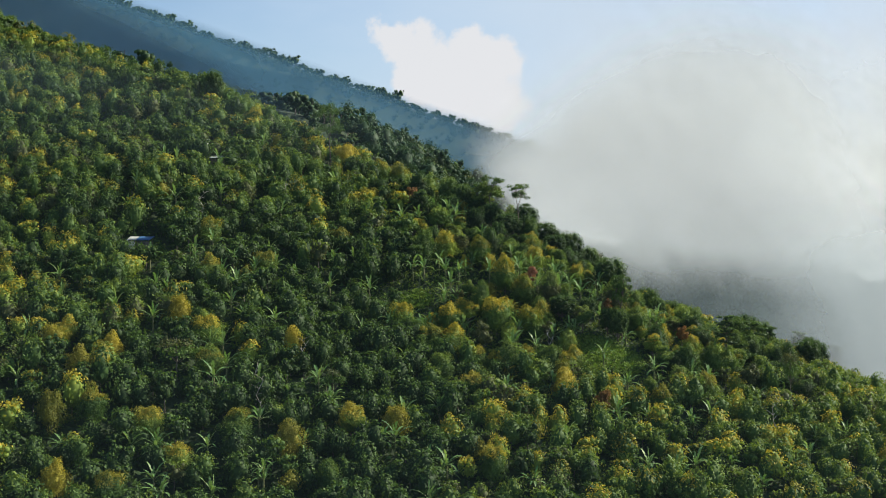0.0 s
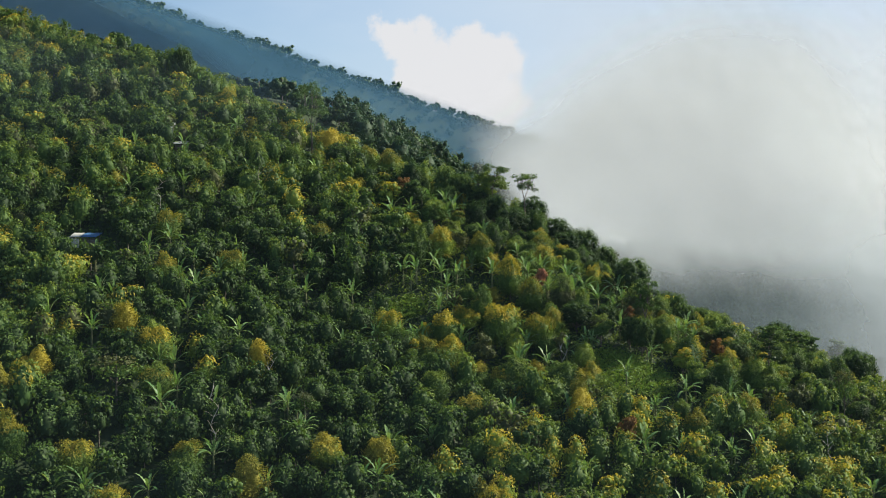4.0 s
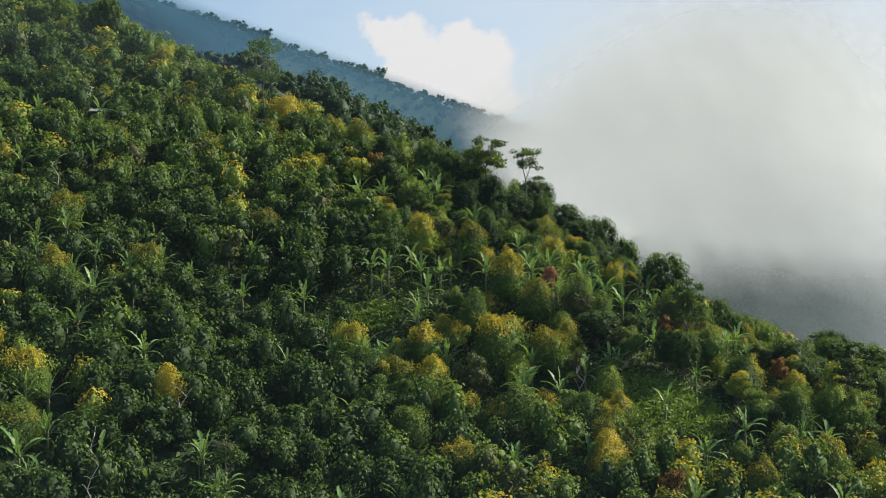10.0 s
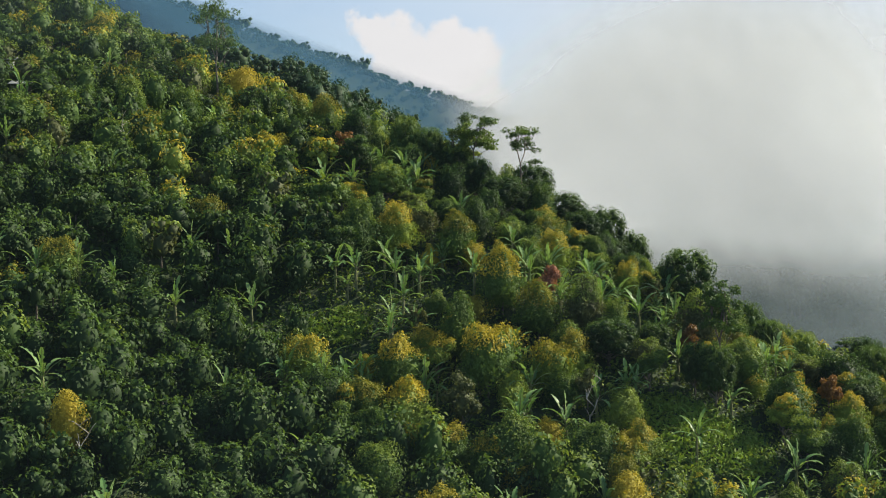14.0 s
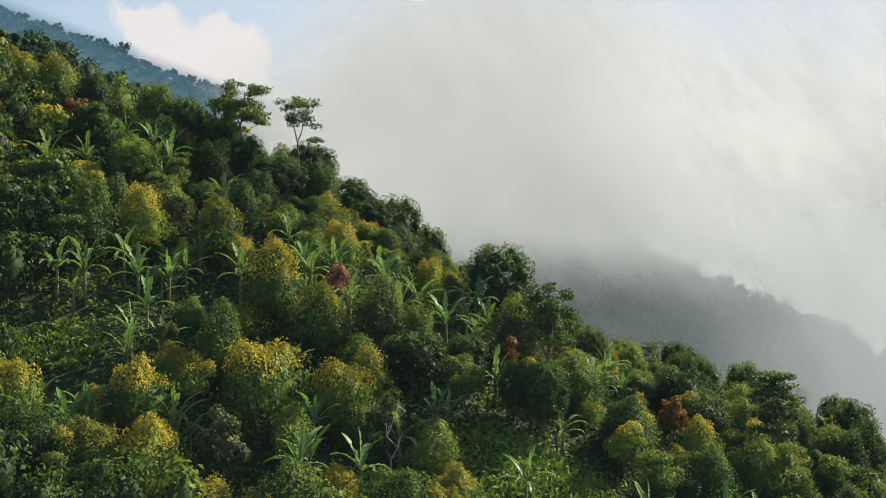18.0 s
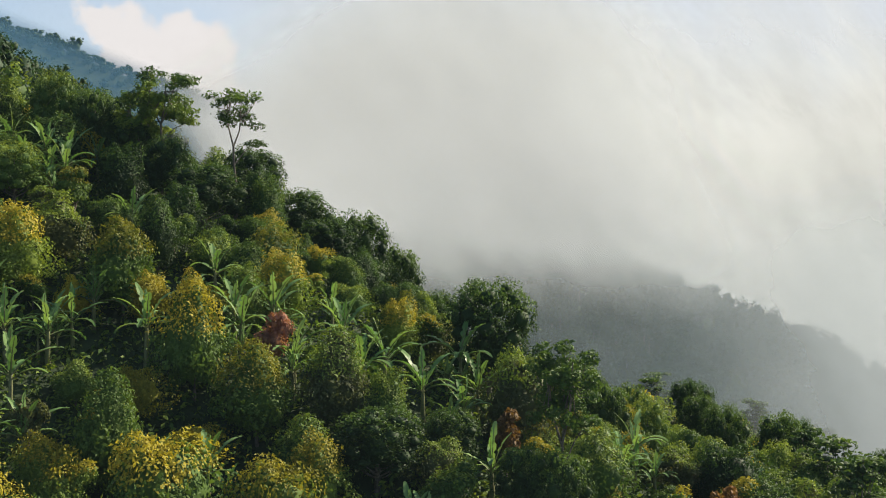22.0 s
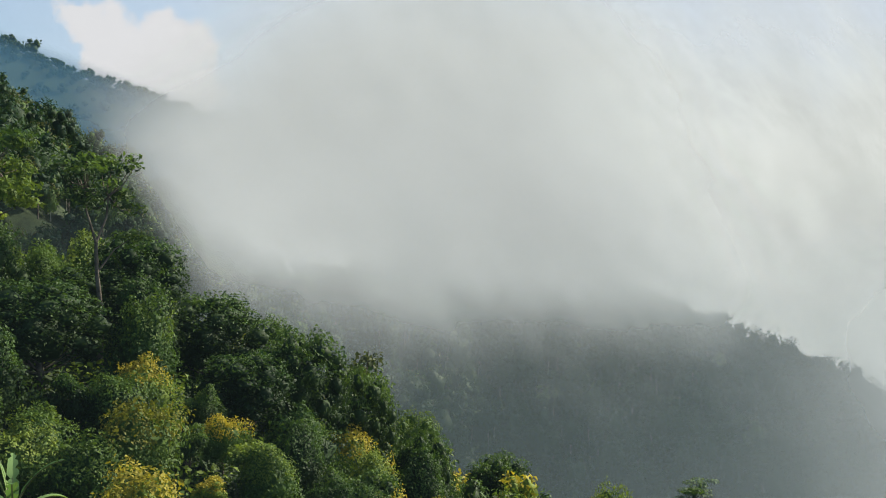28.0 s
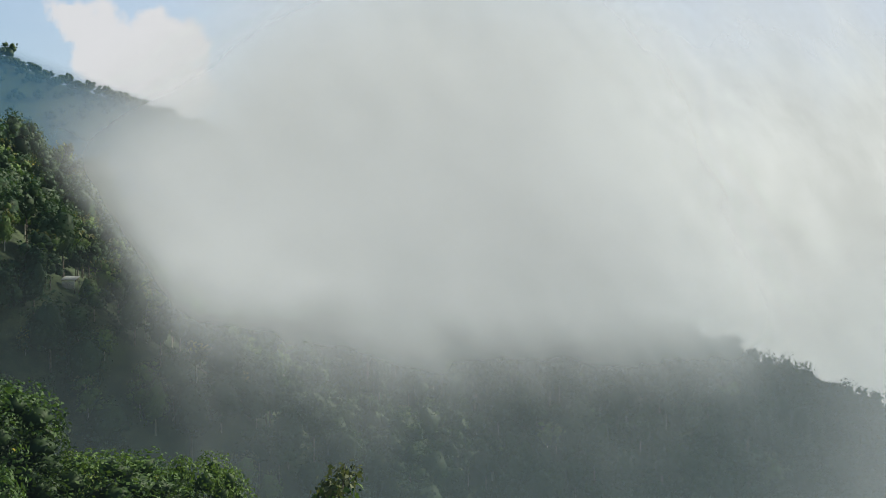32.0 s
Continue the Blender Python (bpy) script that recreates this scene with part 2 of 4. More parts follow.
# ---- meshes ----
def mesh_of(name, verts, quads, mats=(), index=None, smooth=False):
    me = bpy.data.meshes.new(name)
    verts, quads = np.asarray(verts, np.float32), np.asarray(quads, np.int32)
    me.vertices.add(len(verts))
    me.vertices.foreach_set("co", verts.ravel())
    me.loops.add(quads.size)
    me.loops.foreach_set("vertex_index", quads.ravel())
    me.polygons.add(len(quads))
    me.polygons.foreach_set("loop_start", np.arange(0, quads.size, 4, dtype=np.int32))
    if index is not None:
        me.polygons.foreach_set("material_index", np.asarray(index, np.int32))
    if smooth:
        me.polygons.foreach_set("use_smooth", np.ones(len(quads), bool))
    for mat in mats:
        me.materials.append(mat)
    me.update(calc_edges=True)
    return me


def part(name, me, parent, label=""):
    ob = new(name, me)
    ob.parent = parent
    if label:
        ob["label"] = label
    return ob


def joined(pieces):
    """Several (verts, quads) as one."""
    vs, qs, base = [], [], 0
    for v, q in pieces:
        vs.append(v)
        qs.append(q + base)
        base += len(v)
    return np.concatenate(vs), np.concatenate(qs)


def tube(path, radii, sides=6):
    """A tapered limb along a path."""
    path = np.asarray(path, float)
    rows = []
    for k, p in enumerate(path):
        d = path[min(k + 1, len(path) - 1)] - path[max(k - 1, 0)]
        d = d / (np.linalg.norm(d) + 1e-9)
        u = np.cross(d, (0.31, 0.95, 0.02))
        u = u / (np.linalg.norm(u) + 1e-9)
        w = np.cross(d, u)
        a = np.arange(sides) * 2 * np.pi / sides
        rows.append(p + radii[k] * (np.cos(a)[:, None] * u + np.sin(a)[:, None] * w))
    v = np.concatenate(rows)
    q = [(k * sides + s, k * sides + (s + 1) % sides, (k + 1) * sides + (s + 1) % sides, (k + 1) * sides + s)
         for k in range(len(path) - 1) for s in range(sides)]
    return v, np.array(q)


def blades(rng, at, out, length, width, lift=0.35, spread=0.75):
    """One leaf for each place: a folded rhomb whose face looks roughly outwards."""
    count = len(at)
    normal = out + spread * rng.normal(size=(count, 3)) + (0, 0, lift)
    normal /= np.linalg.norm(normal, axis=1)[:, None]
    along = np.cross(normal, rng.normal(size=(count, 3)))
    along /= np.linalg.norm(along, axis=1)[:, None]
    across = np.cross(normal, along)
    size = length * rng.uniform(0.65, 1.3, (count, 1))
    wide = width / length * size * rng.uniform(0.8, 1.25, (count, 1))
    bow = normal * size * 0.16
    v = np.stack([at - along * size / 2, at + across * wide / 2 + bow, at + along * size / 2, at - across * wide / 2 + bow], 1).reshape(-1, 3)
    return v, np.arange(4 * count).reshape(-1, 4)


def ball(centre, radii, rng, rough=0.16, rings=6, sides=8):
    """The dark heart of a clump."""
    lat = np.linspace(-np.pi / 2, np.pi / 2, rings)
    lon = np.arange(sides) * 2 * np.pi / sides
    v = np.stack([np.outer(np.cos(lat), np.cos(lon)), np.outer(np.cos(lat), np.sin(lon)), np.outer(np.sin(lat), np.ones(sides))], -1).reshape(-1, 3)
    v = v * (1 + rough * rng.normal(size=(len(v), 1))) * radii + centre
    q = [(r * sides + s, r * sides + (s + 1) % sides, (r + 1) * sides + (s + 1) % sides, (r + 1) * sides + s)
         for r in range(rings - 1) for s in range(sides)]
    return v, np.array(q)


def on_ball(rng, count, low=-0.75):
    z = rng.uniform(low, 1, count)
    a = rng.uniform(0, 2 * np.pi, count)
    r = np.sqrt(np.maximum(0, 1 - z * z))
    return np.stack([r * np.cos(a), r * np.sin(a), z], 1)


def clump_crown(rng, clumps, count, leaf, heart=0.74, wide=0.62, low=-0.55, shell=0.16, rings=6, sides=8):
    """Leaves over a heap of rounded clumps (centre, radii). Gives verts, quads, and 0 for old or 1 for young leaves."""
    pieces, marks = [], []
    areas = np.array([r[0] * r[1] + 2 * r[0] * r[2] for _, r in clumps])
    top = max(c[2] + r[2] for c, r in clumps)
    bottom = min(c[2] - r[2] for c, r in clumps)
    for (c, r), share in zip(clumps, areas / areas.sum()):
        c, r = np.array(c, float), np.array(r, float)
        if heart:
            v, q = ball(c - (0, 0, 0.1 * r[2]), r * heart, rng, 0.16, rings, sides)
            pieces.append((v, q))
            marks.append(np.zeros(len(q), int))
        k = max(6, int(count * share))
        d = on_ball(rng, k, low)
        bump = 1 + shell * rng.normal(size=(k, 1)) * 0.8
        at = c + d * r * bump
        v, q = blades(rng, at, d / r * r.mean(), leaf, leaf * wide)
        pieces.append((v, q))
        h = (at[:, 2] - bottom) / (top - bottom)
        marks.append((h + 0.30 * d[:, 2] + rng.normal(0, 0.06, k) > 0.80).astype(int))
    v, q = joined(pieces)
    return v, q, np.concatenate(marks)


def clove_clumps(rng, wide, tall, foot):
    """An egg-shaped, slightly pointed crown made of upright tufts."""
    clumps = [((0, 0, foot + tall * 0.46), (wide * 0.36, wide * 0.36, tall * 0.46))]
    for k in range(15):
        h = rng.uniform(0.10, 0.92)
        r = wide / 2 * (1 - h ** 2.1) ** 0.6 * min(1.0, 0.62 + 1.6 * h) * rng.uniform(0.68, 0.86)
        a = k * 2.4 + rng.uniform(-0.5, 0.5)
        s = wide * rng.uniform(0.13, 0.22) * (1.12 - 0.4 * h)
        clumps.append(((r * math.cos(a), r * math.sin(a), foot + tall * h), (s, s, s * rng.uniform(1.2, 1.9))))
    return clumps


def egg_crown(rng, wide, tall, foot, count, leaf, heart=0.86, rings=9, sides=11, blade=0.55, tufts=0):
    """A dense egg-shaped crown with a softly lobed surface; leaves lie over a green heart."""
    lobes = [(rng.normal(size=3) * (1, 1, 0.9), rng.uniform(0.16, 0.46), rng.uniform(6, 18)) for k in range(24)]
    lobes += [(rng.normal(size=3), rng.uniform(0.14, 0.36), rng.uniform(24, 60)) for k in range(tufts)]
    shoulder = rng.uniform(0.30, 0.42)

    def reach(d):
        """Distance of the surface from the middle, along unit ways d."""
        r = np.full(len(d), 0.70)
        for axis, amount, sharp in lobes:
            r += amount * np.exp(sharp * (d @ (axis / np.linalg.norm(axis)) - 1))
        return r

    def surface(d, scale):
        p = d * (reach(d) * scale)[:, None] * (wide / 2, wide / 2, tall / 2)
        p[:, 2] = 0.80 * tall * np.tanh(p[:, 2] / (0.80 * tall))
        h = p[:, 2] / tall + 0.5
        narrow = np.where(h > shoulder, 1 - 0.30 * np.clip((h - shoulder) / (1 - shoulder), 0, 1.2) ** 1.6, 1.0)
        return p * np.stack([narrow, narrow, np.ones(len(p))], 1) + (0, 0, foot + tall / 2)

    def facing(d):
        """Outward way of the lobed surface."""
        one = np.cross(d, (0.31, 0.57, 0.76))
        two = np.cross(d, one)
        at = surface(d, 1.0)
        out = np.cross(surface(d + 0.06 * one, 1.0) - at, surface(d + 0.06 * two, 1.0) - at)
        out /= np.linalg.norm(out, axis=1)[:, None] + 1e-9
        return out * np.sign((out * d).sum(1))[:, None]

    v, q = ball((0, 0, 0), (1, 1, 1), rng, 0.0, rings, sides)
    v = v / np.linalg.norm(v, axis=1)[:, None]
    pieces, marks = [(surface(v, heart) + rng.normal(0, 0.07, v.shape), q)], [np.zeros(len(q), int)]
    inner = on_ball(rng, count // 4, -0.9)
    iv, iq = blades(rng, surface(inner, rng.uniform(0.66, 0.9, len(inner))), inner, leaf * 1.7, leaf * 1.1, 0.2, 0.6)
    pieces.append((iv, iq))
    marks.append(np.zeros(len(iq), int))
    d = on_ball(rng, count, -0.85)
    at = surface(d, 1.0 + rng.normal(0, 0.085, count) - 0.02)
    v, q = blades(rng, at, facing(d), leaf, leaf * blade, 0.26, 0.24)
    pieces.append((v, q))
    h = (at[:, 2] - foot) / tall
    marks.append((h + 0.25 * d[:, 2] + rng.normal(0, 0.05, count) > 0.70).astype(int))
    sprigs = on_ball(rng, max(6, count // 7), -0.3)
    at = surface(sprigs, 1.10 + rng.uniform(-0.04, 0.12, len(sprigs)))
    v, q = blades(rng, at, sprigs, leaf * 1.3, leaf * 0.6, 0.2, 0.9)
    pieces.append((v, q))
    marks.append((sprigs[:, 2] > 0.30).astype(int))
    v, q = joined(pieces)
    return v, q, np.concatenate(marks)


def round_clumps(rng, wide, tall, foot, count=16):
    """A broad uneven crown of large boughs."""
    clumps = [((0, 0, foot + tall * 0.45), (wide * 0.30, wide * 0.30, tall * 0.34))]
    for k in range(count):
        z = rng.uniform(-0.55, 1.0)
        a = k * 2.4 + rng.uniform(-0.6, 0.6)
        r = math.sqrt(max(0, 1 - 0.8 * z * z)) * rng.uniform(0.55, 0.82)
        s = wide * rng.uniform(0.12, 0.21)
        clumps.append(((r * wide / 2 * math.cos(a), r * wide / 2 * math.sin(a), foot + tall * (0.5 + 0.40 * z)), (s, s, s * rng.uniform(0.65, 0.95))))
    return clumps


def dome_clumps(rng, wide, tall, foot, count=34):
    """A full domed crown of boughs set evenly round a dense heart."""
    clumps = [((0, 0, foot + tall * 0.47), (wide * 0.35, wide * 0.35, tall * 0.37))]
    for k in range(count):
        z = -0.62 + 1.6 * (k + 0.5) / count
        a = k * 2.4 + rng.uniform(-0.35, 0.35)
        r = math.sqrt(max(0, 1 - 0.85 * z * z)) * rng.uniform(0.62, 0.80)
        s = wide * rng.uniform(0.11, 0.18)
        clumps.append(((r * wide / 2 * math.cos(a), r * wide / 2 * math.sin(a), foot + tall * (0.5 + 0.40 * z)), (s, s, s * rng.uniform(0.7, 1.0))))
    return clumps


def woody(rng, height, radius, clumps, limbs=6, lean=0.25):
    """Trunk and the limbs that carry the boughs."""
    bend = rng.normal(0, lean, 2)
    spine = [np.array((bend[0] * h * h * 0.4, bend[1] * h * h * 0.4, height * h)) for h in (0, 0.25, 0.5, 0.75, 1.0)]
    pieces = [tube([spine[0] - (0, 0, 1.2)] + spine, [radius * 1.35, radius * 1.15, radius * 0.9, radius * 0.75, radius * 0.5, radius * 0.2])]
    for c, _ in clumps[1:1 + limbs]:
        c = np.array(c, float)
        start = spine[0] + (spine[-1] - spine[0]) * min(0.9, max(0.25, (c[2] - 1.4) / height * 0.75))
        mid = (start + c) / 2 + (0, 0, -0.25)
        pieces.append(tube([start, mid, c], [radius * 0.42, radius * 0.30, radius * 0.10], 5))
    return joined(pieces)


# ---- ground ----
gx = np.concatenate([np.linspace(-4200, -560, 14), np.arange(-500, -160, 20), np.arange(-160, 200, 4.0), np.arange(200, 460, 10), np.arange(480, 900, 30), np.linspace(1000, 4400, 14)])
gy = np.concatenate([np.linspace(-4000, -100, 16), np.arange(-40, 160, 20), np.arange(160, 420, 4.0), np.arange(420, 780, 8), np.arange(790, 1400, 16), np.linspace(1440, 4600, 16)])
X, Y = np.meshgrid(gx, gy)
V = np.stack([X, Y, ground_z(X, Y)], -1).reshape(-1, 3)
i = np.arange((len(gy) - 1) * len(gx)).reshape(-1, len(gx))[:, :-1].ravel()
ground = new("ground", mesh_of("ground", V, np.stack([i, i + 1, i + 1 + len(gx), i + len(gx)], 1), [SOIL], smooth=True))
tagged(ground, "steep hill country under weeds, ferns and leaf litter", "ground", kind="structure")


def tree_thing(name, trunk, crown, label, category, group):
    """An Empty at the foot with trunk and crown under it."""
    root = new(name)
    tagged(root, label, category, group)
    part("trunk", trunk, root)
    part("crown", crown, root)
    return root


def place(x, y, turn=0.0, size=1.0, tall=1.0, sink=0.0):
    z = float(ground_z(x, y)) - sink
    return pose(x, y, z, 0, 0, turn) @ Matrix.Diagonal((size, size, size * tall, 1))


def again(first_one, m):
    """A copy of a thing that stands exactly at the pose and size m, whatever the size of the first."""
    a, b, c = first_one.scale
    return copy_thing(first_one, m @ Matrix.Diagonal((1 / a, 1 / b, 1 / c, 1)))


# ---- mist and distance ----
# the cloud-filled valley runs a little to the left of the near hillside's axes
VALLEY = Matrix(((0.9484, -0.0725, -0.0187, 25.2516), (0.0997, 0.9897, -0.0658, 5.6038), (0.0219, 0.0564, 0.9463, 0.1796), (0, 0, 0, 1)))
MIST_WAY = (0.62, -0.35, 0.70)      # droplets scatter all ways: light them as seen from the sunny side


def mist_material(name, tint, build):
    """Mist or painted haze of one tint: lit by sun and sky from both sides, thin where the air is clear."""
    mat, n = material(name)
    place_at = n.add("ShaderNodeTexCoord").outputs["Object"]
    amount = build(n, place_at)
    d, t = n.add("ShaderNodeBsdfDiffuse"), n.add("ShaderNodeBsdfTranslucent")
    d.inputs[0].default_value = t.inputs[0].default_value = rgb(*tint)
    uneven = n.step(n.noise(n.vec("MULTIPLY", place_at, (1.0, 1.0, 0.7)), 0.011, 5.0, 0.6), 0.3, 0.72, 0.85, 1.06)
    body = n.vec("SCALE", tuple(tint), None, uneven)
    n.put(d, "Color", body)
    n.put(t, "Color", body)
    n.put(d, "Normal", n.vec("NORMALIZE", MIST_WAY, (0, 0, 0)))
    lit, out, clear = n.add("ShaderNodeMixShader"), n.add("ShaderNodeMixShader"), n.add("ShaderNodeBsdfTransparent")
    lit.inputs[0].default_value = 0.15
    n.tree.links.new(d.outputs[0], lit.inputs[1])
    n.tree.links.new(t.outputs[0], lit.inputs[2])
    n.put(out, 0, amount)
    n.tree.links.new(clear.outputs[0], out.inputs[1])
    n.tree.links.new(lit.outputs[0], out.inputs[2])
    n.tree.links.new(out.outputs[0], n.add("ShaderNodeOutputMaterial").inputs[0])
    return mat


def mist_sheet(name, y, x0, x1, z0, z1, mat, label, lean=0.40, valley=False):
    """A gently waved sheet of mist; one of the valley lies in the valley's own axes."""
    xs, zs = np.linspace(x0, x1, 40), np.linspace(z0, z1, 14)
    X, Z = np.meshgrid(xs, zs)
    Y = y + lean * (X - 60) + 0.8 * (Z - 30) + 4 * np.sin(X * 0.021 + y) + 2.5 * np.sin(Z * 0.043 + 0.5 * y)
    i = np.arange(13 * 40).reshape(13, 40)[:, :-1].ravel()
    me = mesh_of(name, np.stack([X, Y, Z], -1).reshape(-1, 3), np.stack([i, i + 1, i + 41, i + 40], 1), [mat], smooth=True)
    sheet = tagged(new(name, me), label, "mist", kind="structure")
    if valley:
        sheet.matrix_basis = VALLEY
    return sheet


def bank(low, high, left, right, dense, scale, ragged=70.0, top=(900, 1000), tilt=0.0, slant=0.25):
    """Density that grows upwards from low to high and to the right from left to right, with ragged edges."""
    def build(n, at):
        x, y, z = n.split(at)
        lump = n.math("SUBTRACT", n.noise(at, scale, 5.0, 0.58), 0.5)
        wisp = n.math("SUBTRACT", n.noise(n.vec("MULTIPLY", at, (1.0, 1.0, 0.55)), scale * 3.7, 4.0, 0.6), 0.5)
        shift = n.math("ADD", n.math("MULTIPLY", lump, 2.0 * ragged), n.math("MULTIPLY", wisp, 0.6 * ragged))
        lower = n.math("MULTIPLY", n.math("MAXIMUM", n.math("SUBTRACT", x, 205.0), 0.0), tilt)
        up = n.step(n.math("SUBTRACT", n.math("ADD", z, shift), lower), low, high)
        over = n.step(n.math("ADD", n.math("ADD", x, n.math("MULTIPLY", z, slant)), shift), left, right)
        thin = n.step(n.math("ADD", z, shift), top[0], top[1], dense, 0.0)
        return n.math("MULTIPLY", n.math("MULTIPLY", up, over), thin, clamp=True)
    return build


def draped(drop, soft, dense, scale, ragged, right):
    """Cloud that hangs down to an uneven edge, steep beside the upper slope and level before the far spur."""
    def build(n, at):
        x, y, z = n.split(at)
        lump = n.math("SUBTRACT", n.noise(at, scale, 5.0, 0.58), 0.5)
        wisp = n.math("SUBTRACT", n.noise(n.vec("MULTIPLY", at, (1.0, 1.0, 0.55)), scale * 3.7, 4.0, 0.6), 0.5)
        shift = n.math("ADD", n.math("MULTIPLY", lump, 2.0 * ragged), n.math("MULTIPLY", wisp, 0.8 * ragged))
        steep = n.math("ADD", n.math("MULTIPLY", x, -1.6), 58 + 1.6 * 60)
        middle = n.math("ADD", n.math("MULTIPLY", x, -0.30), 58 + 0.30 * 60)
        level = n.math("ADD", n.math("MULTIPLY", x, -0.06), 41 + 0.06 * 110)
        edge = n.math("MAXIMUM", n.math("MAXIMUM", steep, middle), level)
        up = n.step(n.math("SUBTRACT", n.math("ADD", z, shift), edge), -soft - drop, soft - drop)
        over = n.step(n.math("ADD", x, n.math("MULTIPLY", shift, 1.5)), right, right + 70, dense, 0.0)
        lean = n.math("SUBTRACT", n.math("ADD", x, shift), n.math("MULTIPLY", n.math("MAXIMUM", n.math("SUBTRACT", z, 86.0), 0.0), 1.5))
        over = n.math("MULTIPLY", over, n.step(lean, 4, 74))
        return n.math("MULTIPLY", n.math("MULTIPLY", up, over), n.step(n.math("ADD", z, shift), 92, 185, 1.0, 0.0), clamp=True)
    return build


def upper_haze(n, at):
    """Distance haze painted as blue cover over the high ground behind the near spur."""
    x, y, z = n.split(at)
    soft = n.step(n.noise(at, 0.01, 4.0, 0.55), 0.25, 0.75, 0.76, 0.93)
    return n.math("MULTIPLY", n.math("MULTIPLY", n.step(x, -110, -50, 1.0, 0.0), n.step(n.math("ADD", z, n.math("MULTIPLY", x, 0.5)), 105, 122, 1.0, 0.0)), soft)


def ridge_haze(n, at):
    """Distance haze painted as blue cover that thins out above the line of the far ridge."""
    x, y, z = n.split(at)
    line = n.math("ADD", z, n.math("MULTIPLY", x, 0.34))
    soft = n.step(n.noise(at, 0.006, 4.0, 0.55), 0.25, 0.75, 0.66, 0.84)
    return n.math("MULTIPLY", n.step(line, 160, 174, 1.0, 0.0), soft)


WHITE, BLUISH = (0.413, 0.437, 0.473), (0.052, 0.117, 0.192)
# two sheets whose blue tint stands in for aerial haze
mist_sheet("mist_veil", 800, -800, 230, -150, 420, mist_material("ridge_haze_tint", BLUISH, ridge_haze), "sheet tinted blue as distance haze before the far ridge", 0.5)
mist_sheet("mist_veil", 392, -420, -55, -20, 330, mist_material("upper_haze_tint", (0.185, 0.290, 0.360), upper_haze), "sheet tinted blue as distance haze over the upper slope", -0.25)
mist_sheet("mist_bank", 745, -350, 1000, -250, 420, mist_material("mist_back", (0.455, 0.475, 0.506), bank(-220, -120, 12, 135, 1.0, 0.006, top=(60, 225), slant=-0.6)), "dense white cloud bank filling the valley", valley=True)
mist_sheet("mist_bank", 472, -150, 700, -100, 230, mist_material("mist_mid", WHITE, draped(1.5, 14.0, 1.0, 0.012, 13.0, 203)), "torn white cloud drifting over the wooded slope", valley=True)
mist_sheet("mist_wisp", 456, -150, 700, -100, 230, mist_material("mist_front", WHITE, draped(8.0, 20.0, 0.22, 0.016, 34.0, 190)), "thin wisps of mist over the valley woods", valley=True)
mist_sheet("mist_haze", 436, -200, 700, -150, 220, mist_material("mist_thin", (0.136, 0.178, 0.205), bank(-400, -300, -60, 120, 0.34, 0.009, 30.0, top=(26, 84))), "faint morning haze in the valley", valley=True)


def slope_tint(n, at):
    """Morning haze painted as a faint blue tint over the hillside, thicker up the slope."""
    x, y, z = n.split(at)
    soft = n.step(n.noise(at, 0.02, 3.0, 0.55), 0.25, 0.75, 0.85, 1.15)
    return n.math("MULTIPLY", n.math("MULTIPLY", n.math("MAXIMUM", n.step(z, 94, 142, 0.0, 0.06), n.step(y, 195, 245, 0.014, 0.012)), n.step(y, 312, 344, 1.0, 0.0)), soft)


def air_over_slope():
    xs, ys = np.linspace(-190, 190, 48), np.linspace(150, 346, 24)
    X, Y = np.meshgrid(xs, ys)
    Z = front_level(X, Y) + 11.0 + 0.6 * np.sin(X * 0.05) * np.sin(Y * 0.06)
    i = np.arange(23 * 48).reshape(23, 48)[:, :-1].ravel()
    me = mesh_of("slope_haze", np.stack([X, Y, Z], -1).reshape(-1, 3), np.stack([i, i + 1, i + 49, i + 48], 1), [mist_material("mist_slope", (0.20, 0.29, 0.36), slope_tint)], smooth=True)
    return tagged(new("slope_haze", me), "thin sheet tinted blue as morning haze over the hillside", "mist", kind="structure")


# added sheet above the crowns; its blue tint lifts the dark tones like haze
air_over_slope()
mist_sheet("mist_haze", 348, 20, 320, -40, 104, mist_material("mist_low", (0.25, 0.30, 0.335), bank(-400, -300, 62, 112, 0.32, 0.02, 14.0, top=(55, 86), slant=0.0)), "faint haze trailing over the far shoulder", 0.12)
# added sheet that pales the second spur with distance when seen from afar
mist_sheet("mist_haze", 330, 60, 420, -40, 124, mist_material("haze_right", (0.40, 0.44, 0.48), bank(-400, -300, 86, 124, 0.66, 0.02, 14.0, top=(74, 112), slant=0.0)), "added pale sheet painting distance haze across the valley mouth", 0.12)


# ---- trees ----
KINDS = (("green", "fresh", 0.32), ("dark", "green", 0.40), ("fresh", "gold", 0.09), ("olive", "fresh", 0.10), ("green", "gold", 0.09))
LABEL = {
    ("green", "fresh"): "clove tree with a dense egg-shaped mid-green crown",
    ("dark", "green"): "clove tree with a dense dark green crown",
    ("fresh", "gold"): "clove tree with yellow-green young leaves on top",
    ("olive", "fresh"): "clove tree with a dull olive crown",
    ("green", "gold"): "green clove tree flushed golden at its tips",
    ("fresh", "fresh"): "clove tree with a fresh light green crown",
    ("gold", "gold"): "clove tree covered in bright golden young leaves",
}

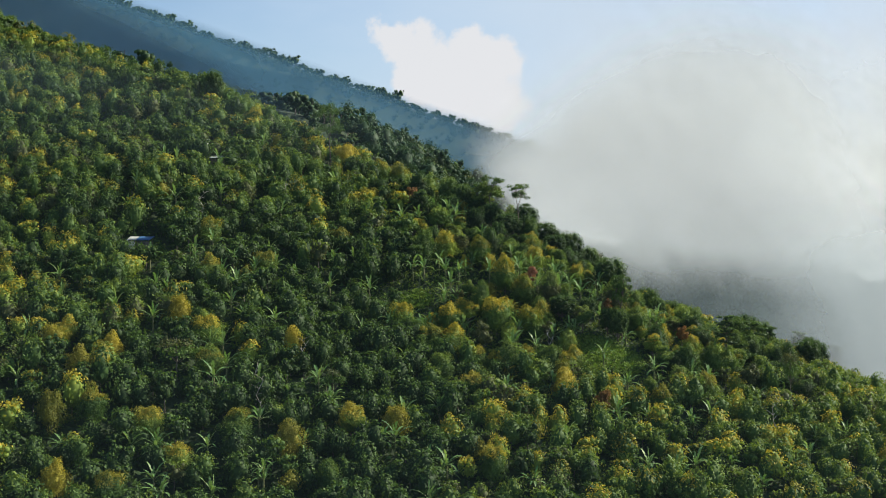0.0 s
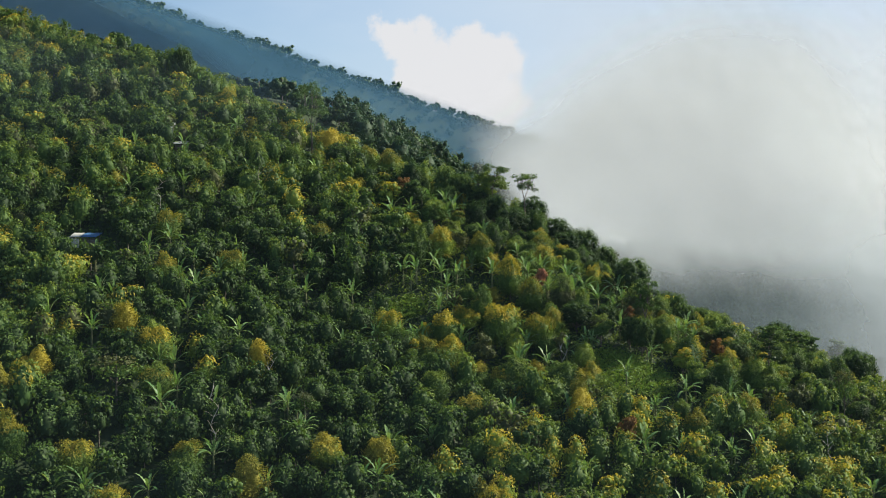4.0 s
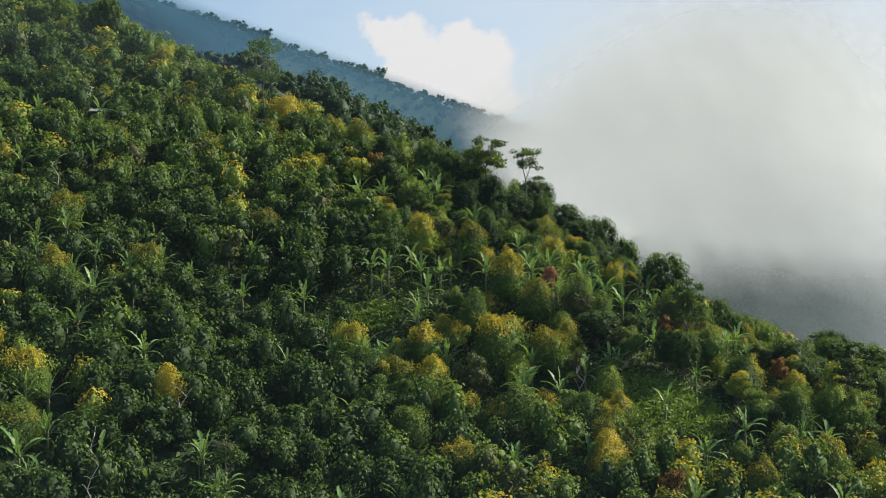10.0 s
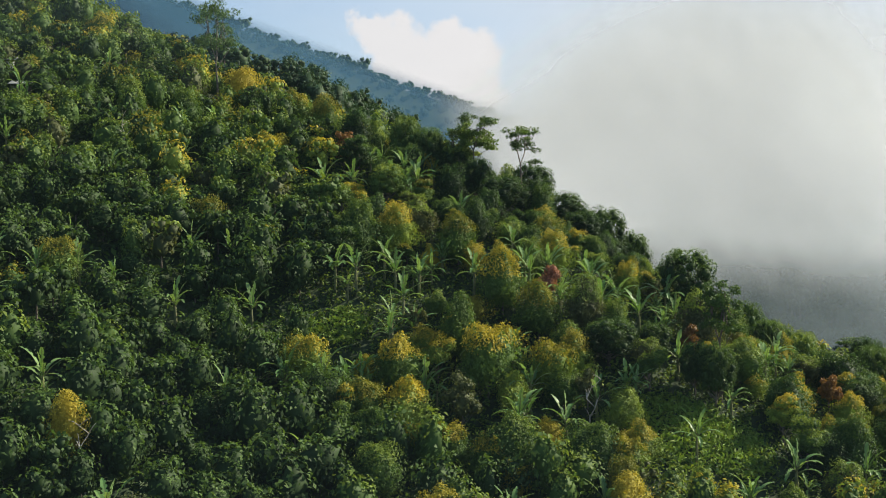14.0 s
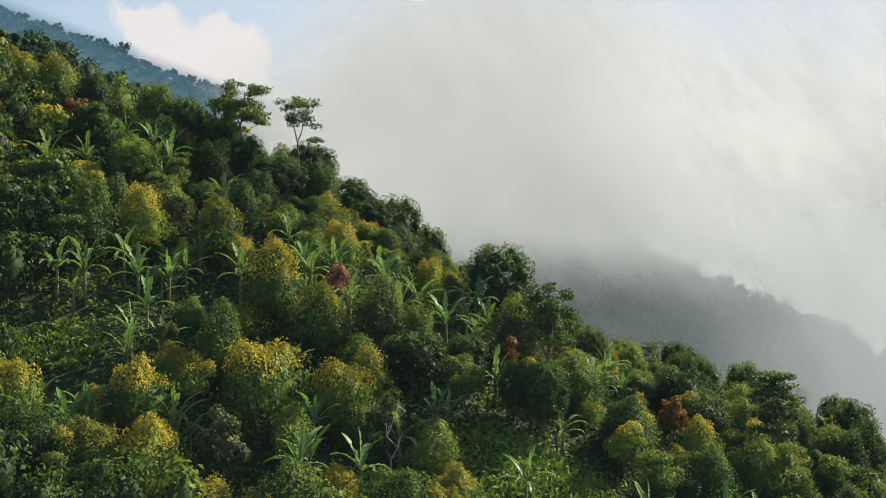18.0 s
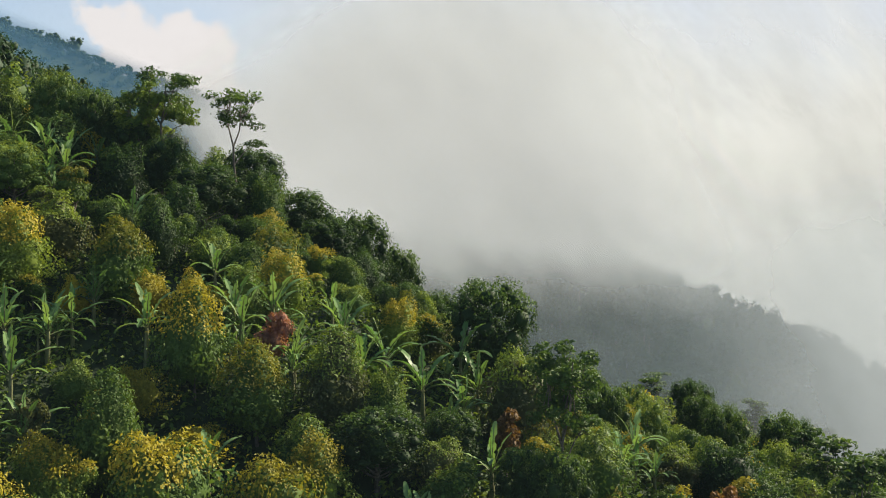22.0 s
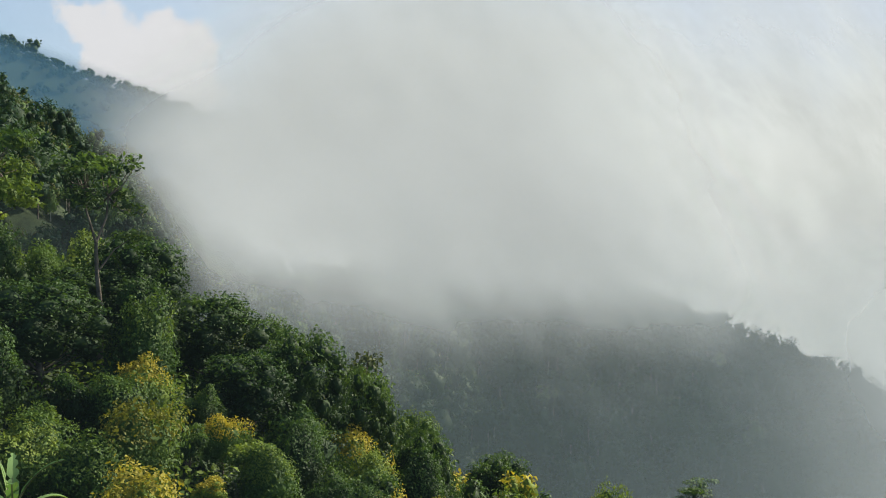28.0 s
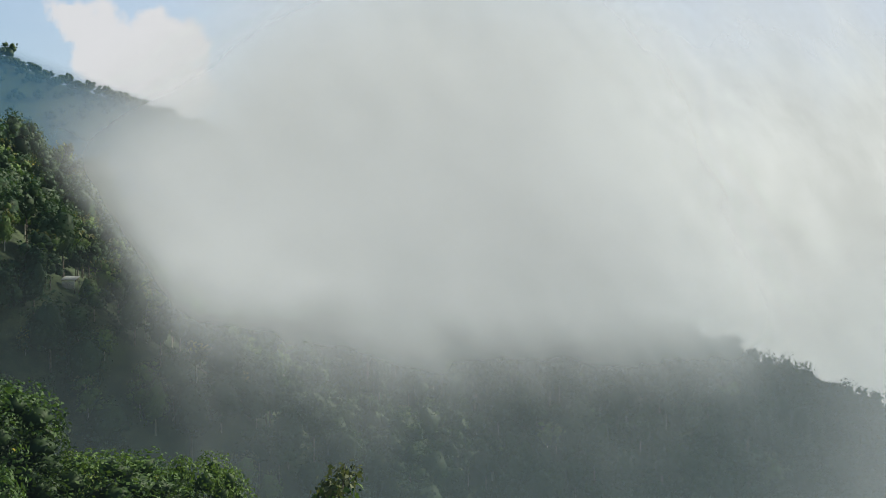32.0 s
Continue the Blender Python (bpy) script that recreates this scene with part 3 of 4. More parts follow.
# where the distinctive plants stand: x, y, crown width
GOLDEN = ((14.2, 271.2, 2.9), (18.4, 274.1, 4.7), (4.4, 267.4, 3), (8.8, 292.7, 3.4), (11, 286.7, 2.9), (9.8, 275.9, 2.8), (-2.5, 262.6, 2.6), (17.6, 254.7, 2.8), (26.2, 283.7, 2.4), (44.6, 281.5, 2.2), (59.7, 271.6, 2.2), (48.5, 269.1, 3.3), (5.2, 287.4, 2.4), (4.9, 316.9, 3.3))
GOLDEN_UPPER = ((-53.1, 277.6, 4.3), (-30.1, 240.8, 3.6), (-50.4, 263.6, 4.3), (-52.8, 243, 4.1), (-44.2, 229.2, 5), (-17.1, 222.4, 3.7), (-36.7, 216.8, 3.8), (24.2, 243.6, 4.2), (-12.2, 325.5, 6.7), (-16.8, 327.8, 5.1), (8.9, 288.2, 4.7), (44.1, 244.4, 4.5), (-26.7, 336, 4.7), (-8.6, 224.6, 3.7))
GOLDEN_LOWER = ((-72.9, 226.9, 5.4), (-66.3, 220.8, 5.8), (-62.7, 228.4, 5.1), (-71.5, 231.2, 5.2), (-67.6, 208.6, 5.7), (-45.6, 206.4, 4), (-27.6, 214, 5.4), (-8.9, 222.8, 5), (-62.6, 194.4, 5.3), (-16.4, 221.5, 5), (24.5, 246.1, 3.6))
FRESH = ((8.6, 268.1, 4.2), (15.8, 284.2, 3.2), (18.4, 287.2, 3.3), (14.2, 278.5, 4.4), (18.6, 263.9, 4.2), (14.1, 260.2, 3.3), (26.6, 259.9, 3.9), (1, 262.6, 4.3), (20, 262.4, 3.6))
FRESH_WIDE = ((-39.5, 272.1, 5.2), (-41.1, 316.7, 6), (-46.2, 237.6, 4.5), (5.8, 239.2, 3.7), (-24.5, 287.6, 4), (-19.2, 310.9, 5.1), (-33.4, 318.8, 5.5), (-8.9, 261.9, 4.1), (-53.2, 346.7, 6.3), (-0.4, 245, 5.3), (-44.4, 229, 4.8), (-51.6, 211.7, 6.2), (-61.5, 211.8, 5.7), (-36.9, 215, 4.7), (-54.3, 195.3, 4.9), (-46.4, 238.7, 5.2), (-19.6, 207.1, 5), (8.8, 214.2, 5.2))
# x, y, crown width, height of the top
BROAD = ((18.3, 318.5, 6.8, 98.8), (27.1, 324.9, 9.0, 96.3), (33.5, 320.9, 7.6, 94.0), (51.1, 300.0, 5.4, 80.4), (39.5, 288.1, 8.2, 88.4), (21.6, 321.0, 8.0, 100.9), (16.2, 308.0, 8.4, 98.6), (26.4, 270.0, 7.0, 80.9),
         (58.4, 298.0, 5.0, 76.2), (32.4, 273.0, 4.4, 79.8), (51.1, 290.0, 4.4, 78.8), (81.4, 335.0, 6.0, 69.6), (89.0, 352.0, 6.4, 68.6), (65.7, 320.3, 5.6, 73.8), (106.3, 352.0, 5.4, 62.4))
BROAD_BEHIND = ((38.2, 265.4, 4.8, 78.4), (36.2, 267.5, 4.2, 78.2), (44.8, 330.0, 5.6, 84.3), (47.7, 345.4, 6.0, 83.0), (60.6, 320.0, 4.6, 75.5), (67.9, 345.0, 6.6, 73.0), (86.2, 350.0, 5.6, 69.4), (58.0, 352.0, 7.8, 77.1), (74.1, 360.0, 7.2, 71.3), (76.7, 318.0, 6.4, 71.3),
                (98.3, 318.0, 5.6, 65.2), (83.6, 318.0, 6.4, 70.3), (89.7, 300.0, 8.0, 67.7), (1.4, 320.0, 5.6, 108.7), (5.4, 318.0, 5.2, 106.5), (9.0, 316.5, 5.8, 103.6), (12.6, 312.0, 5.6, 101.4), (-66.0, 352.0, 6.2, 140.4), (-1.0, 304.0, 5.6, 100.5), (32.6, 336.4, 6.8, 93.2), (39.4, 329.2, 6.6, 89.8), (28.6, 313.0, 7.0, 93.2))
OPEN_TREES = ((45.3, 359.7, 6.0, 88.0), (-50.0, 227.2, 7.6, 76.5), (-20.9, 230.5, 4.4, 70.0), (-79, 214, 4.6, 74.5), (75, 262, 4.2, 69.5))
TINTED = ((20.3, 280.4, 3.0, "wine"), (37.1, 274.6, 2.6, "rust"), (53.2, 270.7, 2.9, "rust"), (-7.9, 312.3, 3.9, "rust"), (31.4, 239.6, 3.6, "rust"), (22.7, 261.9, 3.0, "olive"), (3.2, 270.5, 2.6, "olive"),
          (8.3, 256.5, 4.2, "olive"), (65.2, 258.2, 4.4, "olive"))
BANANAS = ((-2, 312.6), (1.4, 309.7), (3.3, 306.3), (16.2, 289.7), (26.1, 290.2), (5.3, 283.4), (3.6, 281.5), (10.7, 282), (17.5, 283.1), (20.7, 286.1), (29.1, 281.9), (26.9, 279.8), (26.2, 283.9), (36.1, 285.1), (36.7, 281.8), (1.6, 275.1), (0.4, 271.5), (0.2, 268.1), (11.1, 266.6), (14.8, 268.1), (4.2, 260.9), (16.2, 261), (39.8, 264.6), (34.7, 270), (48.9, 278.3), (61.1, 282.3), (66.7, 281.6), (60.1, 267.7), (27.5, 263.9), (21.7, 279.8), (0.6, 281.4), (23.6, 260.7), (15.4, 256.7), (34.7, 278.2), (26.6, 277.9), (31.6, 278.8), (3.2, 309.5), (17.9, 281.5), (-4.3, 279), (-3, 262), (14.4, 255.4), (19.6, 255.8))
BANANAS_UPPER = ((-10.3, 302.4), (-60.6, 355.1), (-67.9, 311.4), (-57.8, 314.8), (-63.4, 288.9), (-48, 263.6), (-44.2, 260.3), (-41.4, 269.3), (-52.9, 276.6), (-55, 270.4), (-25.5, 281.1), (-16.4, 271.2), (-44.1, 252.2), (-11.2, 259.9), (-7.2, 260.4), (-37.4, 272.4), (-25, 268.2), (56.4, 257.5), (52.4, 256.3), (46.8, 275.6), (44.2, 254.1), (-32.8, 314.6), (-48.9, 333.9), (-51.9, 273.9), (-73.4, 283.6), (-73, 291.4), (-71.2, 312.6), (-59.5, 252.4), (-80, 253.8))
BANANAS_LOWER = ((-34.2, 247.8), (-43.1, 236.6), (-41.3, 230.5), (37.9, 248.8), (34.2, 237.8), (49.4, 241.7), (-23.9, 232), (-41, 210.3), (-30.7, 205.1), (-48, 199.5), (-38.6, 201.2), (22.9, 225.9), (37.8, 222.8), (43.4, 224.5), (47.2, 226.6), (-65.4, 242.6), (-57.3, 239.5), (-42.5, 224.7), (0.6, 212.1), (59.9, 226.7), (-8.7, 217.9), (-19.2, 207))
CLEARINGS = ((33.5, 260.6, 5.2, 4.4), (38.5, 259.4, 3.4, 3.4), (27, 285.5, 2.4, 1.5), (-6, 273.4, 2.4, 1.7), (-67, 272, 3.5, 3.0))
HUT = (-66.9, 273.0)
LONE, FORKED = (19.4, 313.5), (12.2, 314.7)


def in_clearing(x, y, grow=0.0):
    return any(((x - a) / (b + grow)) ** 2 + ((y - c) / (d + grow)) ** 2 < 1 for a, c, b, d in CLEARINGS)


rng = np.random.default_rng(5)
CROWNS = []
for k in range(7):
    wide, tall = 4.4, rng.uniform(4.9, 6.4)
    clumps = clove_clumps(rng, wide * 0.8, tall, 0.6)
    CROWNS.append((egg_crown(rng, wide, tall, 0.6, 3400, 0.235, 0.66, tufts=46), mesh_of("clove_trunk", *woody(rng, tall * 0.85, 0.13, clumps, 5), mats=[BARK])))
for k in range(4):
    clumps = round_clumps(rng, 4.6, 4.6, 1.3, 12)
    CROWNS.append((clump_crown(rng, clumps, 3000, 0.26, heart=0.66, rings=5, sides=6), mesh_of("fruit_trunk", *woody(rng, 4.4, 0.15, clumps, 9), mats=[BARK])))
PROTO = {}


def clove(shape, old, young, x, y, turn, size, tall=1.0):
    m = place(x, y, turn, size, tall)
    if (shape, old, young) in PROTO:
        return again(PROTO[shape, old, young], m)
    (v, q, mark), trunk = CROWNS[shape]
    me = mesh_of("clove_crown", v, q, [LEAF[old], LEAF[young]], mark)
    if 6 < shape < CLOSE:
        root = tree_thing("fruit_tree", trunk, me, LABEL[old, young].replace("clove", "fruit").replace("egg-shaped", "rounded"), "tree", "fruit trees on the hillside")
    else:
        root = tree_thing("clove_tree", trunk, me, LABEL[old, young], "tree", "clove trees on the hillside")
    root.matrix_basis = m
    PROTO[shape, old, young] = root
    return root


taken = [(x, y, w * 0.45) for x, y, w in GOLDEN + GOLDEN_UPPER + GOLDEN_LOWER + FRESH + FRESH_WIDE]
taken += [(x, y, w * 0.42) for x, y, w, _ in BROAD + BROAD_BEHIND + OPEN_TREES + TINTED]
taken += [(x, y, 2.3) for x, y in BANANAS + BANANAS_UPPER + BANANAS_LOWER] + [(*LONE, 1.2), (*FORKED, 1.2)]
spots = np.array(taken)

for x, y, w in GOLDEN + GOLDEN_UPPER + GOLDEN_LOWER:
    clove(int(rng.integers(7)), "gold" if rng.random() < 0.45 else "fresh", "gold", x, y, rng.uniform(0, 360), min(w, 4.2 if y < 262 else 4.6) * 0.95 / 4.4, rng.uniform(0.95, 1.2))
for x, y, w in FRESH + FRESH_WIDE:
    clove(int(rng.integers(7)), "fresh" if rng.random() < 0.4 else "green", "gold" if rng.random() < 0.5 else "fresh", x, y, rng.uniform(0, 360), min(w, 4.3) * 0.95 / 4.4, rng.uniform(0.98, 1.25))

# candidates on a jittered lattice over the whole near hill
near, rest = [], []
for row, y in enumerate(np.arange(173.6, 402, 3.45)):
    for x in np.arange(-0.38 * y - 6, min(0.40 * y + 8, 140), 3.8):
        px, py = x + (row % 2) * 1.9 + rng.uniform(-1.7, 1.7), y + rng.uniform(-1.6, 1.6)
        d = np.hypot(spots[:, 0] - px, spots[:, 1] - py)
        if (d < spots[:, 2] + 1.2).any() or in_clearing(px, py, 1.6) or in_clearing(px, py + 3.6, 0.6):
            continue
        if py > float(np.interp(px, BROW_X, BROW_Y)) + 24:
            continue
        (near if -8 < px < 56 and 250 < py < 326 else rest).append((px, py))
CLOSE = len(CROWNS)
for k in range(6):
    tall = rng.uniform(4.8, 6.6)
    clumps = clove_clumps(rng, 3.6, tall, 0.6)
    CROWNS.append((egg_crown(rng, 4.5, tall, 0.6, 900, 0.36, 0.68, 8, 10, tufts=34), mesh_of("clove_trunk", *woody(rng, tall * 0.85, 0.13, clumps, 4), mats=[BARK])))
weights = [w for *_, w in KINDS]
for x, y in near:
    # right of x = 28 the lighter kinds also carry the slope's sunlit look
    old, young, _ = KINDS[rng.choice(len(KINDS), p=(0.22, 0.62, 0.06, 0.06, 0.04) if y > 297 and 6 < x < 36 else (0.26, 0.06, 0.34, 0.12, 0.22) if x > 28 or y < 276 and x > -2 else (0.26, 0.12, 0.26, 0.10, 0.26) if x > 0 and 266 < y < 292 else (0.26, 0.44, 0.12, 0.10, 0.08))]
    clove(int(rng.integers(7)) if rng.random() < 0.68 else 7 + int(rng.integers(4)), old, young, x, y, rng.uniform(0, 360), rng.choice((0.60, 0.73, 0.84, 0.95, 1.04)) * (0.78 if y > 296 and 6 < x < 36 or x > 34 and y > 280 else 0.95 if x > 30 else 1.0) * rng.uniform(0.9, 1.1), rng.uniform(0.88, 1.2))
behind = [p for p in rest if (0 < p[0] < 66 and 326 <= p[1] < 366) or (56 <= p[0] < 80 and 262 < p[1] < 326)]
beside = (behind + [p for p in rest if -40 < p[0] < 84 and 232 < p[1] < 326])[:130]
chosen = set(beside)
rest = [p for p in rest if p not in chosen]
for x, y in beside:
    old, young, _ = KINDS[rng.choice(len(KINDS), p=weights if x > 5 else (0.28, 0.50, 0.07, 0.10, 0.05))]
    clove(CLOSE + int(rng.integers(6)) if y < 326 and x < 56 else int(rng.choice((0, 1, 2, 3, 4, 5, 6, 7, 8, 9, 10))), old, young, x, y, rng.uniform(0, 360), rng.uniform(0.62, 0.98), rng.uniform(0.9, 1.25))


def forest(name, label, places, protos, mats, turn_rng, sizes, sink=0.3, tall=(0.85, 1.15)):
    """Many trees as one piece of scenery, each an own copy of one of the shapes."""
    vs, qs, ms, base = [], [], [], 0
    for x, y in places:
        v, q, mark = protos[int(turn_rng.integers(len(protos)))]
        a, s = turn_rng.uniform(0, 2 * np.pi), turn_rng.uniform(*sizes)
        c, d = math.cos(a) * s, math.sin(a) * s
        w = np.stack([v[:, 0] * c - v[:, 1] * d, v[:, 0] * d + v[:, 1] * c, v[:, 2] * s * turn_rng.uniform(*tall)], 1) + (x, y, float(ground_z(x, y)) - sink)
        vs.append(w)
        qs.append(q + base)
        ms.append(mark)
        base += len(v)
    me = mesh_of(name, np.concatenate(vs), np.concatenate(qs), mats, np.concatenate(ms))
    return tagged(new(name, me), label, "trees", kind="stuff")


def with_trunk(v, q, mark, height, radius):
    t, tq = tube([(0, 0, -1), (0, 0, height * 0.5), (0.1, 0, height)], [radius, radius * 0.8, radius * 0.4], 5)
    return np.concatenate([v, t]), np.concatenate([q, tq + len(v)]), np.concatenate([mark, np.full(len(tq), 2)])


mid_shapes = []
for k in range(8):
    tall = rng.uniform(4.8, 6.6)
    mid_shapes.append(with_trunk(*egg_crown(rng, 4.5, tall, 0.6, 300, 0.48, 0.70, 6, 7, tufts=12), tall * 0.8, 0.12))
mid_round = []
for k in range(4):
    clumps = round_clumps(rng, 5.2, 4.8, 1.4, 9)
    mid_round.append(with_trunk(*clump_crown(rng, clumps, 270, 0.56, heart=0.70, rings=4, sides=5), 4.0, 0.14))
rest = np.array(rest)
pick = rng.random(len(rest))
# darker trees prevail in the hollow low on the slope
hollow = (np.abs(rest[:, 0] + 31) < 30) & (rest[:, 1] < 290) & (rng.random(len(rest)) < 0.88)
pick = np.where(hollow, rng.uniform(0.31, 0.68, len(rest)), pick)
# and fresher ones on the right shoulder: partly real growth, partly sunlight put into leaf colour
sunny = (rest[:, 0] > 26) & (pick > 0.309) & (pick < 0.694) & (rng.random(len(rest)) < 0.9)
pick = np.where(sunny, np.where(rng.random(len(rest)) < 0.75, rng.uniform(0.0, 0.30, len(rest)), rng.uniform(0.70, 0.78, len(rest))), pick)
edge = 0.0
for old, young, share in KINDS:
    some = rest[(pick >= edge) & (pick < edge + share * 0.965)]
    edge += share * 0.965
    shapes = mid_round + mid_shapes if old in ("dark", "olive") else mid_round[:2] + mid_shapes
    forest("hillside_trees", f"mixed clove and fruit trees with {old} crowns covering the slope", some, shapes, [LEAF[old], LEAF[young], BARK], rng, (0.68, 1.06), tall=(0.92, 1.3))
forest("hillside_trees", "golden-leaved clove trees scattered over the slope", rest[pick >= edge], mid_shapes, [LEAF["gold"], LEAF["gold"], BARK], rng, (0.55, 0.85), tall=(0.9, 1.2))

# woods across the valley and on the far ridge
far_shapes = []
for k in range(6):
    crown = clump_crown(rng, round_clumps(rng, 6.8, 6.5, 2.6, 8), 170, 0.66, heart=0.76, rings=4, sides=5) if k % 2 else egg_crown(rng, 5.6, 8.2, 1.0, 230, 0.58, 0.74, 6, 7)
    far_shapes.append(with_trunk(*crown, 6.0, 0.16))


def scatter(x0, x1, y0, y1, step, keep):
    out = []
    for row, y in enumerate(np.arange(y0, y1, step * 0.9)):
        for x in np.arange(x0, x1, step):
            px, py = x + (row % 2) * step / 2 + rng.uniform(-0.35, 0.35) * step, y + rng.uniform(-0.35, 0.35) * step
            if keep(px, py):
                out.append((px, py))
    return np.array(out)


valley = scatter(-60, 480, 500, 690, 7.4, lambda x, y: x < 0.8 * (y - 250) + 60 and x > -0.06 * y - 12)
valley = np.concatenate([valley, scatter(60, 330, 622, 654, 7.5, lambda x, y: True)])
cut = rng.random(len(valley)) * np.where(valley[:, 0] > 75, 0.66, 1.0)
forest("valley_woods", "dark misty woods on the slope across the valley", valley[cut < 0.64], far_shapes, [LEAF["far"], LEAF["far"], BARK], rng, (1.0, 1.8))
forest("valley_woods", "olive misty woods on the slope across the valley", valley[(cut >= 0.64) & (cut < 0.92)], far_shapes, [LEAF["green"], LEAF["olive"], PALE], rng, (0.8, 1.45))
forest("valley_woods", "yellow-green young trees dotted over the slope across the valley", valley[cut >= 0.92], far_shapes, [LEAF["olive"], LEAF["gold"], PALE], rng, (0.6, 1.15))
ridge_shapes = [with_trunk(*clump_crown(rng, round_clumps(rng, 8.0, 6.0, 0.3 if k > 1 else 1.6, 7), 56, 1.0, heart=0.90, rings=4, sides=5), 6.5, 0.2) for k in range(7)]
ridge = scatter(-420, 170, 780, 1010, 13.5, lambda x, y: x > -0.40 * y)
ridge = np.concatenate([ridge, scatter(-420, 170, 970, 1012, 7.0, lambda x, y: x > -0.42 * y)])
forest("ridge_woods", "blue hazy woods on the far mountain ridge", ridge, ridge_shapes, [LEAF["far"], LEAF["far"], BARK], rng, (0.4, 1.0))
back_woods = scatter(-420, -40, 425, 760, 9.5, lambda x, y: -0.42 * y < x < -0.02 * y - 26)
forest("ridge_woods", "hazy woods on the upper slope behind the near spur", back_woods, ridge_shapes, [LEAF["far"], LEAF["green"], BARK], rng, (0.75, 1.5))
tall_ones = scatter(-420, 140, 980, 1010, 21.0, lambda x, y: x > -0.42 * y)
forest("ridge_woods", "taller trees standing up from the far ridge", tall_ones, ridge_shapes[:2], [LEAF["far"], LEAF["far"], BARK], rng, (0.75, 1.4))


# ---- broad-leaved trees along the crest ----
BROAD_LABEL = "large round tree with a dense dark green crown"
broad, broad_tall = [], []
for k in range(5):
    clumps = dome_clumps(rng, 8.0, 8.8, 1.2)
    v, q, mark = clump_crown(rng, clumps, 7000, 0.28, heart=0.58, wide=0.5, rings=5, sides=6)
    broad_tall.append(float(v[:, 2].max()))
    broad.append((mesh_of("broad_trunk", *woody(rng, 7.5, 0.26, clumps, 10, 0.5), mats=[BARK]), mesh_of("broad_crown", v, q, [LEAF["green" if k == 3 else "dark"], LEAF["fresh" if k == 3 else "green"]], mark)))
first = {}
for k, (x, y, w, top) in enumerate(BROAD + BROAD_BEHIND):
    high = (top - float(ground_z(x, y)) + 0.4) / broad_tall[k % 5]
    m = place(x, y, 73.0 * k, w / 8.0, high * 8.0 / w, 0.4)
    if k % 5 in first:
        again(first[k % 5], m)
    else:
        first[k % 5] = tree_thing("broadleaf_tree", *broad[k % 5], BROAD_LABEL if k % 5 != 3 else "large round tree with a leafy mid-green crown", "tree", "broad trees along the crest")
        first[k % 5].matrix_basis = m

airy = None
for k, (x, y, w, top) in enumerate(OPEN_TREES):
    m = place(x, y, 110.0 * k, w / 4.8, (top - float(ground_z(x, y))) / 8.9 * 4.8 / w)
    if airy is None:
        clumps = round_clumps(rng, 4.8, 5.8, 3.0, 13)
        v, q, mark = clump_crown(rng, clumps, 850, 0.42, heart=0.0, shell=0.3)
        airy = tree_thing("open_tree", mesh_of("open_trunk", *woody(rng, 8.2, 0.11, clumps, 13, 0.6), mats=[BARK]),
                          mesh_of("open_crown", v, q, [LEAF["green"], LEAF["olive"]], mark), "slim tree with a thin, see-through grey-green crown", "tree", "open trees on the hillside")
        airy.matrix_basis = m
    else:
        again(airy, m)

for x, y, w, tint in TINTED:
    clumps = round_clumps(rng, w, w * 1.15, 1.0, 9)
    v, q, mark = clump_crown(rng, clumps, 900, 0.34, heart=0.7)
    root = tree_thing("small_tree", mesh_of("small_trunk", *woody(rng, w * 1.1, 0.10, clumps, 6), mats=[BARK]), mesh_of("small_crown", v, q, [LEAF[tint], LEAF[tint]], mark),
                      {"wine": "small shrub-like tree with wine-red leaves", "rust": "small tree with rust-brown withering leaves", "olive": "small tree with dry olive-brown leaves"}[tint], "tree", "discoloured trees")
    root.matrix_basis = place(x, y, 0, 1.0, 1.25)


def tiers(rng, wide, tall, levels, flat=0.20, start=0.45):
    """Flat plates of foliage, one above the other."""
    clumps = [((0, 0, tall * 0.9), (wide * 0.12, wide * 0.12, tall * 0.04))]
    for k in range(levels):
        h = start + (1 - start) * (k + 0.5) / levels
        for j in range(4):
            a = k * 1.1 + j * 1.57 + rng.uniform(-0.5, 0.5)
            r = wide / 2 * (1.05 - 0.55 * abs(h - 0.75)) * rng.uniform(0.25, 0.72)
            s = wide * rng.uniform(0.14, 0.22)
            clumps.append(((r * math.cos(a), r * math.sin(a), tall * h + rng.uniform(-0.3, 0.3)), (s, s, s * flat * rng.uniform(0.7, 1.5))))
    return clumps


